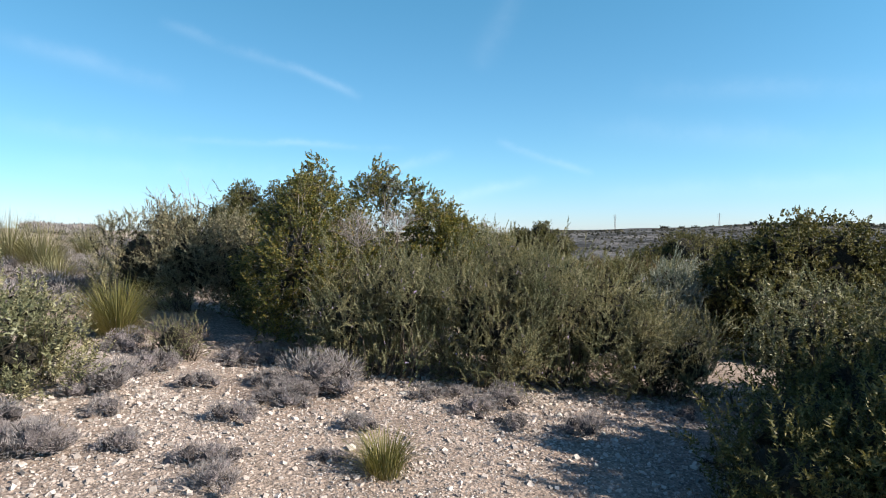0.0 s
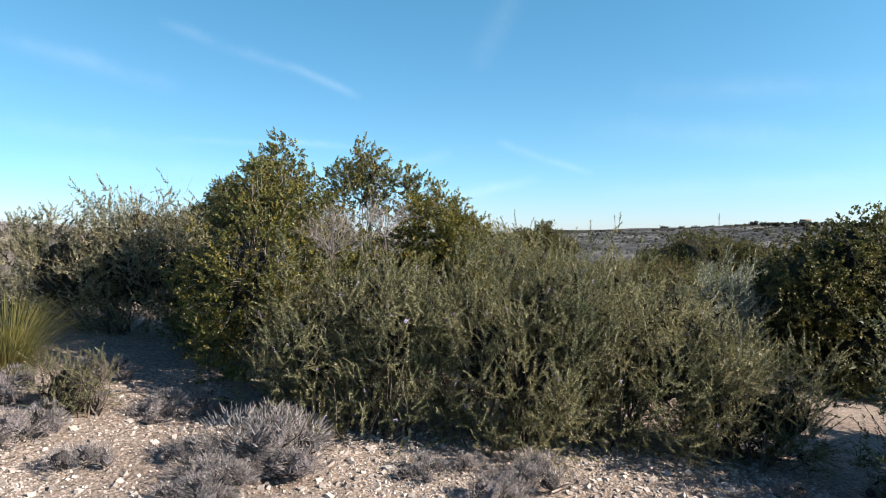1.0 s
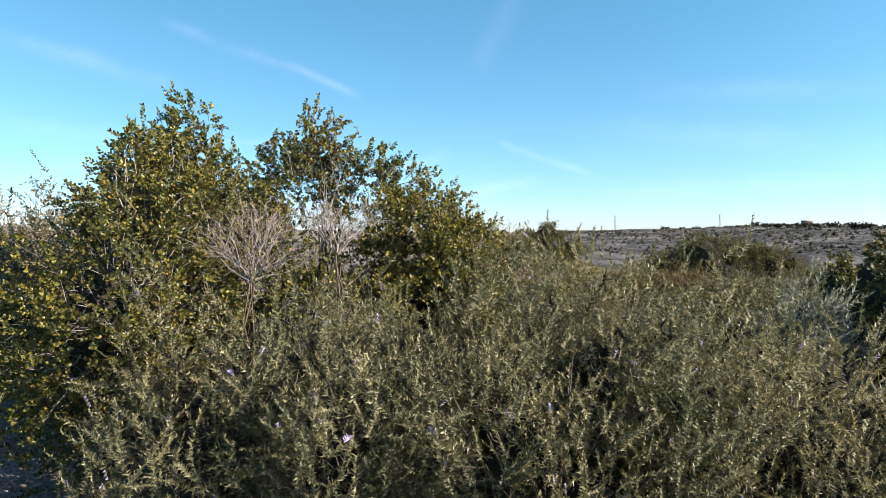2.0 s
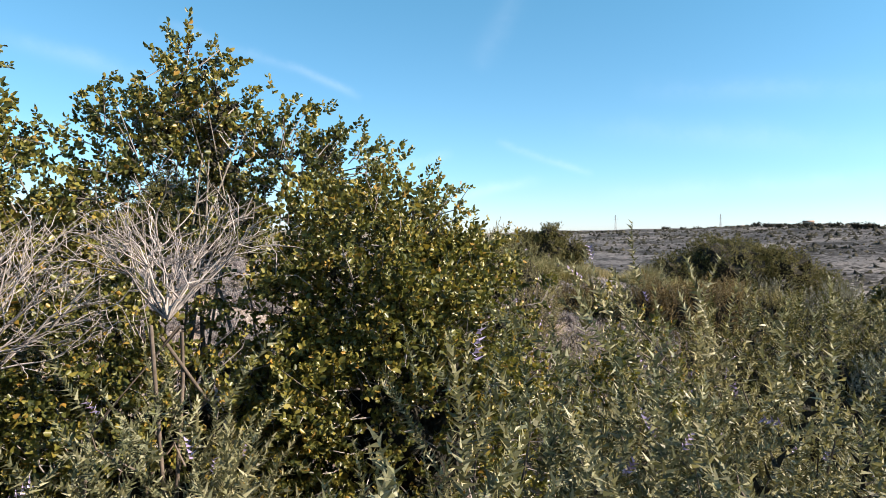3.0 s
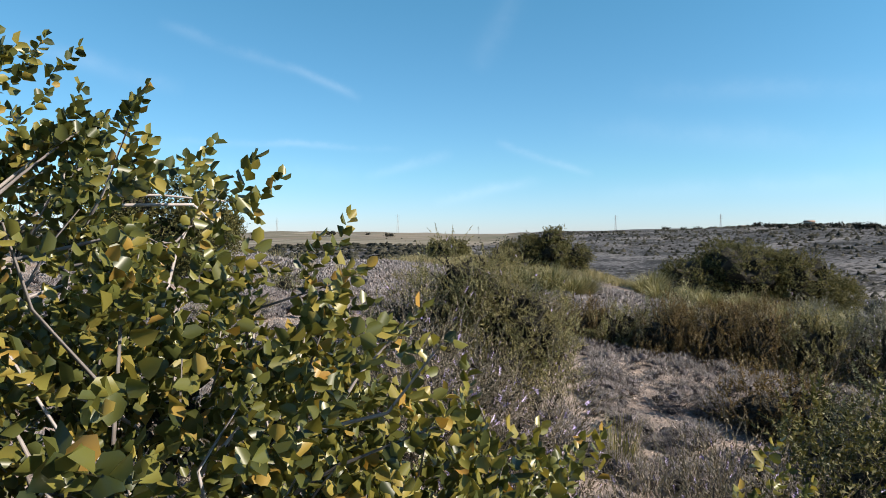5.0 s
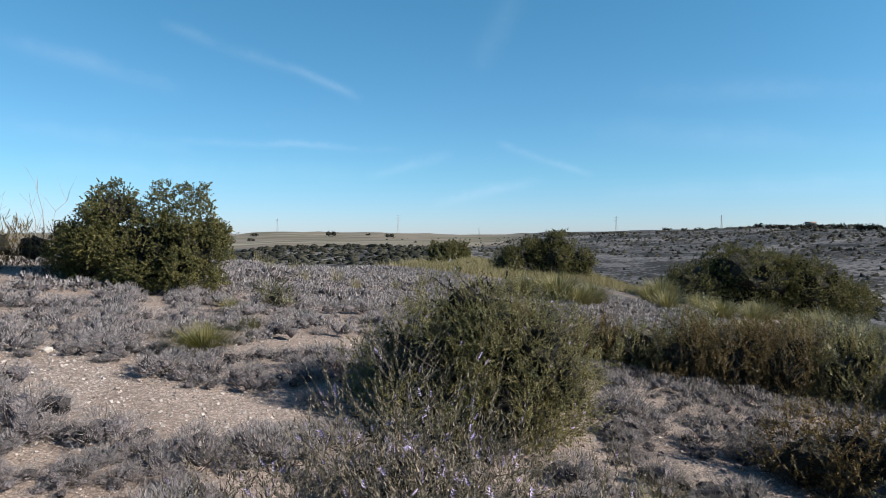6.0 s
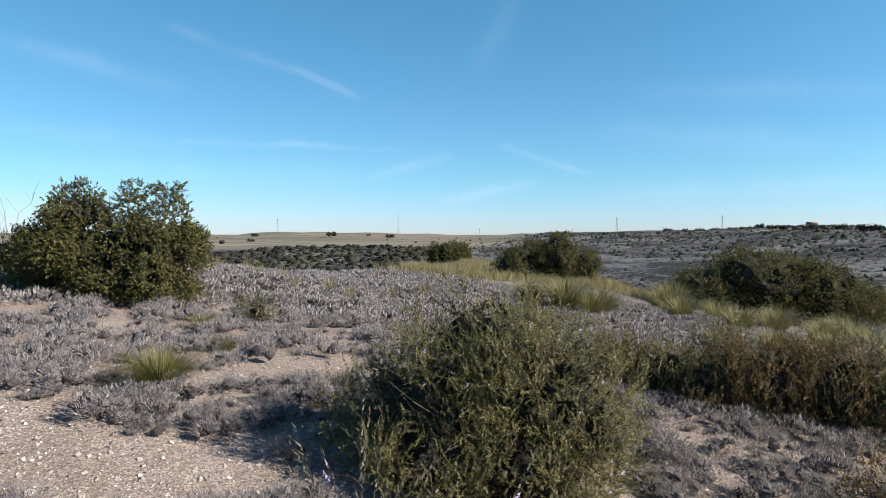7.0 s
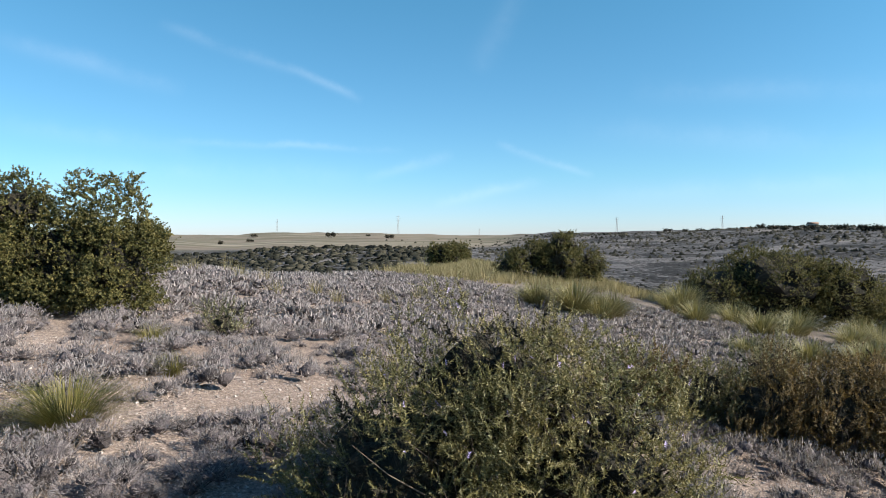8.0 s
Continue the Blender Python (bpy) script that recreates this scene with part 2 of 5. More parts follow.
def ground_material():
    """Pale limestone gravel over reddish soil; scrub litter; farther off, slopes with haze in their colour, and
    ploughed fields.
    """
    mat, nt, bsdf, out = material("stony_soil")
    geo = nt.nodes.new("ShaderNodeNewGeometry")
    soil = ramp(nt, noise_of(nt, 0.9, 5, 0.6), [(0.32, (0.25, 0.18, 0.15)), (0.5, (0.365, 0.295, 0.26)), (0.68, (0.47, 0.395, 0.365))])
    vor = nt.nodes.new("ShaderNodeTexVoronoi")
    vor.inputs["Scale"].default_value = 38
    nt.links.new(geo.outputs["Position"], vor.inputs["Vector"])
    grit = ramp(nt, vor.outputs["Distance"], [(0.1, (1.12, 1.1, 1.08)), (0.55, (0.48, 0.44, 0.41))])
    near = mixed(nt, 0.8, soil, grit, "MULTIPLY")
    for cells, share in ((34, 0.85), (80, 0.7)):
        mosaic = nt.nodes.new("ShaderNodeTexVoronoi")
        mosaic.inputs["Scale"].default_value = cells
        nt.links.new(geo.outputs["Position"], mosaic.inputs["Vector"])
        grey = nt.nodes.new("ShaderNodeSeparateColor")
        nt.links.new(mosaic.outputs["Color"], grey.inputs[0])
        near = mixed(nt, share, near, ramp(nt, grey.outputs[0], [(0.0, (0.45, 0.42, 0.40)), (0.5, (1.0, 0.98, 0.97)), (1.0, (1.55, 1.55, 1.56))]), "MULTIPLY")
    near = mixed(nt, ramp(nt, noise_of(nt, 260, 3), [(0.40, (0, 0, 0)), (0.62, (0.55, 0.55, 0.55))]), near, (0.53, 0.455, 0.425))
    # Scrub-grey slope; its bluish cast is distance haze put into the colour.
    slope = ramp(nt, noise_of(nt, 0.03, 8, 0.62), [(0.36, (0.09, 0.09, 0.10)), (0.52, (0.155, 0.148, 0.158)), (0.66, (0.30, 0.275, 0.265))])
    for cells, reach in ((0.42, 0.52), (0.85, 0.46)):
        tufts = nt.nodes.new("ShaderNodeTexVoronoi")
        tufts.inputs["Scale"].default_value = cells
        nt.links.new(geo.outputs["Position"], tufts.inputs["Vector"])
        thick = nt.nodes.new("ShaderNodeMath")
        thick.operation = "ADD"
        nt.links.new(tufts.outputs["Distance"], thick.inputs[0])
        drift = nt.nodes.new("ShaderNodeMath")
        drift.operation = "MULTIPLY_ADD"
        drift.inputs[1].default_value, drift.inputs[2].default_value = 1.6, -0.8
        nt.links.new(noise_of(nt, 0.05, 4, 0.6), drift.inputs[0])
        nt.links.new(drift.outputs[0], thick.inputs[1])
        slope = mixed(nt, 0.9, slope, ramp(nt, thick.outputs[0], [(reach - 0.12, (0.24, 0.245, 0.25)), (reach + 0.06, (1.0, 1.0, 1.0))]), "MULTIPLY")
    strips = nt.nodes.new("ShaderNodeMapping")
    strips.inputs["Scale"].default_value = (0.35, 2.2, 1.0)
    strips.inputs["Rotation"].default_value = (0, 0, 0.3)
    nt.links.new(geo.outputs["Position"], strips.inputs["Vector"])
    field = ramp(nt, noise_of(nt, 0.006, 5, 0.55, strips.outputs["Vector"]), [(0.34, (0.12, 0.10, 0.08)), (0.45, (0.27, 0.225, 0.18)), (0.52, (0.15, 0.14, 0.10)), (0.62, (0.38, 0.325, 0.265))])
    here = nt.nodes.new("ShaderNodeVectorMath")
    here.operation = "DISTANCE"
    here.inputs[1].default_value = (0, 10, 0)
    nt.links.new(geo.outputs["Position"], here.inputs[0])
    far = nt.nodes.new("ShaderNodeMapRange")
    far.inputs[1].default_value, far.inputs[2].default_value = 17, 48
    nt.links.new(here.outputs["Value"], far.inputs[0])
    away = nt.nodes.new("ShaderNodeMapRange")
    away.inputs[1].default_value, away.inputs[2].default_value = 330, 420
    nt.links.new(here.outputs["Value"], away.inputs[0])
    xyz = nt.nodes.new("ShaderNodeSeparateXYZ")
    nt.links.new(geo.outputs["Position"], xyz.inputs[0])
    side = nt.nodes.new("ShaderNodeMath")
    side.operation = "DIVIDE"
    nt.links.new(xyz.outputs["X"], side.inputs[0])
    nt.links.new(xyz.outputs["Y"], side.inputs[1])
    tilled = nt.nodes.new("ShaderNodeMapRange")  # ploughed land lies to the left of the valley's end
    tilled.inputs[1].default_value, tilled.inputs[2].default_value = 0.16, 0.10
    nt.links.new(side.outputs[0], tilled.inputs[0])
    both = nt.nodes.new("ShaderNodeMath")
    both.operation = "MULTIPLY"
    nt.links.new(tilled.outputs[0], both.inputs[0])
    nt.links.new(away.outputs[0], both.inputs[1])
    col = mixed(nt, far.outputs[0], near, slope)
    col = mixed(nt, both.outputs[0], col, field)
    col = mixed(nt, 1.0, col, (0.80, 0.80, 0.80), "MULTIPLY")
    nt.links.new(col, bsdf.inputs["Base Color"])
    bsdf.inputs["Roughness"].default_value = 0.95
    bsdf.inputs["Specular IOR Level"].default_value = 0.2
    bn = nt.nodes.new("ShaderNodeBump")
    bn.inputs["Strength"].default_value, bn.inputs["Distance"].default_value = 1.0, 0.02
    nt.links.new(mixed(nt, 0.5, vor.outputs["Distance"], noise_of(nt, 90, 5)), bn.inputs["Height"])
    bn.invert = True
    nt.links.new(bn.outputs[0], bsdf.inputs["Normal"])
    return mat


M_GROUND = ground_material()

# ---------------------------------------------------------------- tools for shapes

def make_mesh(name, verts, faces, mat, flat=False):
    """A mesh from arrays: verts (n, 3), faces a list of (m, k) arrays."""
    me = bpy.data.meshes.new(name)
    verts = np.asarray(verts, np.float32)
    faces = [np.asarray(f, np.int32) for f in faces if len(f)]
    loops = np.concatenate([f.ravel() for f in faces])
    sizes = np.concatenate([np.full(len(f), f.shape[1], np.int32) for f in faces])
    me.vertices.add(len(verts))
    me.vertices.foreach_set("co", verts.ravel())
    me.loops.add(len(loops))
    me.loops.foreach_set("vertex_index", loops)
    me.polygons.add(len(sizes))
    me.polygons.foreach_set("loop_start", np.r_[0, np.cumsum(sizes)[:-1]].astype(np.int32))
    me.update(calc_edges=True)
    me.validate()
    if flat:
        me.shade_flat()
    me.materials.append(mat)
    return me


def part(name, me, parent, label="", kind=""):
    ob = new(name, me)
    ob.parent = parent
    return tagged(ob, label, kind=kind)


def thing(name, place, label, category, group=""):
    ob = new(name)
    ob.empty_display_size = 0.1
    ob.location = place
    return tagged(ob, label, category, group)


def unit(v):
    return v / np.maximum(np.linalg.norm(v, axis=-1, keepdims=True), 1e-9)


def aligned(ways, spin):
    """Turns (n, 3, 3) that carry z onto the ways, with a spin about them."""
    z = unit(ways)
    ref = np.where(np.abs(z[:, 2:3]) < 0.9, np.array([[0, 0, 1.0]]), np.array([[1.0, 0, 0]]))
    x = unit(np.cross(ref, z))
    y = np.cross(z, x)
    c, s = np.cos(spin)[:, None], np.sin(spin)[:, None]
    return np.stack([c * x + s * y, c * y - s * x, z], -1)


def spread(shape, places, ways, sizes, r):
    """Many copies of a small shape (verts, quads) in one set of arrays."""
    v, f = shape
    turn = aligned(ways, r.uniform(0, 2 * np.pi, len(places)))
    out = np.einsum("nij,vj->nvi", turn, v) * sizes[:, None, None] + places[:, None, :]
    faces = f[None] + (np.arange(len(places)) * len(v))[:, None, None]
    return out.reshape(-1, 3), faces.reshape(-1, f.shape[1])


def joined(pieces):
    """Arrays of several (verts, quads) sets as one."""
    vs, fs, n = [], [], 0
    for v, f in pieces:
        vs.append(v)
        fs.append(f + n)
        n += len(v)
    return np.concatenate(vs), np.concatenate(fs)


def wave(p, scale, seed, octaves=3):
    """Smooth noise, about -1 to 1, for points (n, k)."""
    r = np.random.default_rng(seed)
    p = np.asarray(p, float)
    out = np.zeros(len(p))
    for o in range(octaves):
        for _ in range(4):
            k = r.normal(size=p.shape[1])
            k *= scale * 2**o / np.linalg.norm(k) * r.uniform(0.7, 1.4)
            out += np.sin(p @ k + r.uniform(0, 6.28)) * 0.5**o
    return out / 3.4


def tubes(lines, sides=5):
    """Tapered round branches along lines of (points, radius at foot, radius at tip)."""
    vs, fs, n = [], [], 0
    a = np.arange(sides) / sides * 2 * np.pi
    for pts, r0, r1 in lines:
        pts = np.asarray(pts, float)
        d = unit(np.gradient(pts, axis=0))
        turn = aligned(d, np.zeros(len(pts)))
        rad = np.linspace(r0, r1, len(pts))
        ring = np.stack([np.cos(a), np.sin(a), 0 * a], -1)
        v = np.einsum("nij,vj->nvi", turn, ring) * rad[:, None, None] + pts[:, None]
        vs.append(v.reshape(-1, 3))
        i, j = np.meshgrid(np.arange(len(pts) - 1), np.arange(sides), indexing="ij")
        q = np.stack([i * sides + j, i * sides + (j + 1) % sides, (i + 1) * sides + (j + 1) % sides, (i + 1) * sides + j], -1).reshape(-1, 4)
        fs.append(q + n)
        n += len(v) * sides
    return np.concatenate(vs), np.concatenate(fs)


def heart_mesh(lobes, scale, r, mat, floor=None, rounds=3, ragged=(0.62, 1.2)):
    """Dark lumps put in for the twigs and shade deep in a shrub: one torn, spiky lump for each lobe."""
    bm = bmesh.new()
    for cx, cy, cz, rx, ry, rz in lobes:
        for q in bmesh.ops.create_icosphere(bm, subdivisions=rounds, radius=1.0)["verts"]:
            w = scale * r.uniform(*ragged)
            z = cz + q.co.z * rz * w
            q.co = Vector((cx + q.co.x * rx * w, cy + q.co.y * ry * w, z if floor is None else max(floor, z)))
    me = bpy.data.meshes.new("shade_core")
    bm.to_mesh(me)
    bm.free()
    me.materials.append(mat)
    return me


def bent(a, b, r, sway=0.12, steps=5, sag=0.0):
    """A crooked line from a to b."""
    a, b = np.asarray(a, float), np.asarray(b, float)
    t = np.linspace(0, 1, steps)[:, None]
    off = np.cumsum(r.normal(size=(steps, 3)), 0)
    off = (off - off[0] - t * (off[-1] - off[0])) * sway * np.linalg.norm(b - a) / math.sqrt(steps)
    p = a + (b - a) * t + off
    p[:, 2] += sag * np.sin(np.pi * t[:, 0])
    return p


# ---------------------------------------------------------------- the lie of the land
def step(a, b, x):
    t = np.clip((x - a) / (b - a), 0, 1)
    return t * t * (3 - 2 * t)


PROFILES = {  # azimuth from the end of the walk: distances and heights of the far land
    -40: ((26, 60, 110, 200, 300, 1300, 4000), (1.3, -3, -7, -1.2, -6, 9, 16)),
    -20: ((25, 60, 110, 200, 300, 1300, 4000), (1.0, -3, -7, -1.6, -6, 7, 14)),
    -14: ((24, 60, 110, 190, 300, 1300, 4000), (0.75, -4, -7, -0.1, -5, 13, 16)),
    -7: ((30, 60, 110, 190, 300, 1300, 4000), (0.5, -3, -7, -0.1, -5, 13, 16)),
    -3: ((40, 60, 110, 190, 300, 1300, 4000), (0.2, -1.0, -6, -0.3, -5, 8, 14)),
    3: ((50, 100, 130, 200, 420, 1300, 4000), (-0.3, -1.6, -5, -5, -4, 7, 14)),
    11: ((50, 90, 120, 200, 420, 900, 4000), (-0.4, -5, -8, -10, 4, 9.5, 16)),
    22: ((36, 90, 130, 180, 420, 900, 4000), (-1.4, -7, -10, -11, 5.2, 11, 16)),
    31: ((33, 90, 130, 170, 360, 900, 4000), (-2.0, -8, -11, -12, 7.6, 13, 18)),
    40: ((30, 90, 130, 170, 330, 900, 4000), (-2.6, -9, -12, -12, 6.2, 11, 16)),
}


def height(x, y):
    """The height of the ground: a gentle rise that falls away to the right, then a valley and far ridges."""
    x, y = np.asarray(x, float), np.asarray(y, float)
    yy = np.clip(y, -30, 26)
    near = 0.06 + 0.018 * (yy - 5) - (0.10 + 0.04 * step(5, 14, y)) * 14 * np.tanh(x / 14)
    near += 0.035 * wave(np.stack([x.ravel(), y.ravel()], -1), 0.9, 3).reshape(x.shape)
    dx, dy = x, y - 10
    dist = np.hypot(dx, dy)
    az = np.degrees(np.arctan2(dx, dy))
    azs = sorted(PROFILES)
    heights = np.array([np.interp(dist, *PROFILES[a]) for a in azs])
    azc = np.clip(az, azs[0], azs[-1])
    far = np.zeros_like(x)
    for k in range(len(azs) - 1):
        w = step(azs[k], azs[k + 1], azc)
        inside = (azc >= azs[k]) & (azc <= azs[k + 1])
        far = np.where(inside, heights[k] * (1 - w) + heights[k + 1] * w, far)
    p = np.stack([x.ravel(), y.ravel()], -1)
    far = far + 0.004 * np.clip(dist, 0, 900) * wave(p, 0.022, 5, 4).reshape(x.shape) * step(60, 200, dist)
    behind = step(60, 110, np.abs(az))
    far = far * (1 - behind) + (near - 0.02 * dist) * behind
    start = np.interp(azc, azs, [PROFILES[a][0][0] for a in azs])
    w = step(start * 0.55, start * 1.1, dist)
    return near * (1 - w) + far * w


def ground_at(x, y):
    return float(height(np.array([x]), np.array([y]))[0])


def build_ground():
    rings = np.concatenate([[0.0], np.geomspace(0.5, 4500, 210)])
    spokes = 250
    a = np.arange(spokes) / spokes * 2 * np.pi
    x = (rings[1:, None] * np.sin(a)).ravel()
    y = (rings[1:, None] * np.cos(a)).ravel() + 9
    x, y = np.r_[0, x], np.r_[9, y]
    v = np.stack([x, y, height(x, y)], -1)
    i, j = np.meshgrid(np.arange(len(rings) - 2), np.arange(spokes), indexing="ij")
    k = (j + 1) % spokes
    quads = np.stack([1 + i * spokes + j, 1 + (i + 1) * spokes + j, 1 + (i + 1) * spokes + k, 1 + i * spokes + k], -1).reshape(-1, 4)
    j = np.arange(spokes)
    tris = np.stack([0 * j, 1 + j, 1 + (j + 1) % spokes], -1)
    me = make_mesh("ground", v, [quads[:, ::-1], tris[:, ::-1]], M_GROUND)
    me.polygons.foreach_set("use_smooth", np.ones(len(me.polygons), bool))
    ob = new("ground", me)
    tagged(ob, "pale stony limestone ground running to far hills", "ground", kind="structure")


build_ground()


def track_edge(y):
    """Where the track's near edge runs."""
    y = np.asarray(y, float)
    return -6.9 - np.where(y > 17.4, 0.58 * (y - 17.4), 0.9 * (17.4 - y) ** 1.2)


def track():
    """A worn dirt track that climbs along the edge of the scrub."""
    t = np.linspace(0, 1, 40)
    y = 13 + 20 * t
    edge = track_edge(y) + 0.12 * wave(y[:, None], 1.3, 15, 3)
    rows = []
    for off in (0.0, 0.5, 1.1, 1.7, 2.3, 2.9):
        x = edge - off
        rows.append(np.stack([x, y, height(x, y) + (-0.01 if off in (0.0, 2.9) else 0.018 - 0.02 * (off in (0.5, 2.3)))], -1))
    v = np.concatenate(rows)
    i, j = np.meshgrid(np.arange(5), np.arange(39), indexing="ij")
    f = np.stack([i * 40 + j, i * 40 + j + 1, (i + 1) * 40 + j + 1, (i + 1) * 40 + j], -1).reshape(-1, 4)
    tagged(new("dirt_track", make_mesh("dirt_track", v, [f], M_TRACK)), "pale worn dirt track beside the scrub", "track", kind="structure")


track()

# ---------------------------------------------------------------- sprigs
def leaf(base, way, side, long, wide, fold=0.45):
    """One cupped leaf: six corners, two quads on a drooping midrib."""
    up = np.cross(side, way)
    b, s = np.asarray(base, float), side
    v = [b, b + way * long * 0.32 + s * wide * 0.52 + up * fold * wide * 0.5, b + way * long * 0.74 + s * wide * 0.44 + up * fold * wide * 0.3, b + way * long - up * wide * 0.25,
         b + way * long * 0.74 - s * wide * 0.44 + up * fold * wide * 0.3, b + way * long * 0.32 - s * wide * 0.52 + up * fold * wide * 0.5]
    return np.array(v), np.array([[0, 1, 2, 3], [0, 3, 4, 5]])


def small_leaf(base, way, side, long, wide, fold=0.3):
    """A leaf of two triangles folded on the midrib."""
    up = np.cross(side, way)
    b = np.asarray(base, float)
    m = b + way * long * 0.5 + up * fold * wide * 0.5
    return np.array([b, m + side * wide * 0.5, b + way * long, m - side * wide * 0.5]), np.array([[0, 1, 2], [0, 2, 3]])


def needle(base, way, side, long, wide):
    b = np.asarray(base, float)
    return np.array([b - side * wide * 0.5, b + side * wide * 0.5, b + way * long]), np.array([[0, 1, 2]])


def sprig(r, long, count, leaf_long, leaf_wide, broad, opening, start=0.1):
    """A twig's leaves round an upright stem of that length."""
    pieces = []
    lean = r.normal(size=2) * 0.12
    for k in range(count):
        t = start + (1 - start) * (k + r.uniform(0, 0.6)) / count
        a = k * 2.4 + r.normal() * 0.4
        base = np.array([lean[0] * t * t * long, lean[1] * t * t * long, t * long])
        out = np.array([math.cos(a), math.sin(a), 0])
        o = opening * r.uniform(0.75, 1.25) * (1.05 - 0.45 * t)
        way = out * math.sin(o) + np.array([0, 0, 1]) * math.cos(o)
        side = unit(np.cross(way, out + np.array([0, 0, 0.3]) + r.normal(size=3) * (0.5 if broad else 0.2)))
        size = r.uniform(0.75, 1.15) * (1 - 0.3 * t)
        pieces.append((broad or needle)(base, way, side, leaf_long * size, leaf_wide * size))
    return joined(pieces)


sr = np.random.default_rng(11)
OAK_SPRIGS = [sprig(sr, 0.10, 14, 0.028, 0.0195, leaf, 1.2) for _ in range(6)]
HOLM_SPRIGS = [sprig(sr, 0.16, 9, 0.065, 0.045, small_leaf, 1.2) for _ in range(4)]
ROSE_SPRIGS = [sprig(sr, 0.19, 60, 0.024, 0.0074, None, 1.2) for _ in range(8)]
HOLM_FAR_SPRIGS = [sprig(sr, 0.15, 9, 0.06, 0.052, None, 1.2) for _ in range(4)]
ROSE_MID_SPRIGS = [sprig(sr, 0.18, 34, 0.028, 0.0100, None, 1.2) for _ in range(6)]
ROSE_FAR_SPRIGS = [sprig(sr, 0.19, 20, 0.038, 0.0165, None, 1.15) for _ in range(6)]
FINE_SPRIGS = [sprig(sr, 0.26, 26, 0.026, 0.007, None, 0.6) for _ in range(5)]
THICKET_SPRIGS = [sprig(sr, 0.22, 9, 0.07, 0.02, None, 0.45) for _ in range(4)]
SILVER_SPRIGS = [sprig(sr, 0.2, 12, 0.06, 0.016, None, 0.8) for _ in range(3)]
HEAD = joined([needle((0, 0, k * 0.004), unit(np.array([math.cos(k * 2.1), math.sin(k * 2.1), 0.5])), unit(np.array([-math.sin(k * 2.1), math.cos(k * 2.1), 0.2])), 0.014, 0.008) for k in range(10)])


def in_lobes(lobes, n, r, seed, shell=(0.72, 1.04), rough=0.16, low=-0.92, open_at=-0.62):
    """Places in the outer shell of a bush made of lobes, with the ways outward."""
    lo = np.array(lobes, float)
    area = (lo[:, 3] * lo[:, 4] + lo[:, 3] * lo[:, 5] + lo[:, 4] * lo[:, 5])
    keep_p, keep_d, have = [], [], 0
    while have < n:
        m = n * 2
        k = r.choice(len(lo), m, p=area / area.sum())
        d = unit(r.normal(size=(m, 3)))
        ok = d[:, 2] > low
        k, d = k[ok], d[ok]
        c, rad = lo[k, :3], lo[k, 3:]
        lump = 1 + rough * wave(d * 1.0 + k[:, None] * 3.7, 3.2, seed, 3) + rough * 0.5 * wave(d + k[:, None], 9.0, seed + 1, 2)
        s = shell[1] - (shell[1] - shell[0]) * r.uniform(0, 1, len(k)) ** 1.6
        p = c + d * rad * (lump * s)[:, None]
        inside = np.zeros(len(p), bool)
        for q in lo:
            inside |= (((p - q[:3]) / q[3:]) ** 2).sum(1) < 0.24
        gap = wave(p, 5.5, seed + 2, 2) > open_at
        ok = ~inside & gap
        keep_p.append(p[ok])
        keep_d.append(unit((d / rad)[ok]))
        have += ok.sum()
    return np.concatenate(keep_p)[:n], np.concatenate(keep_d)[:n]


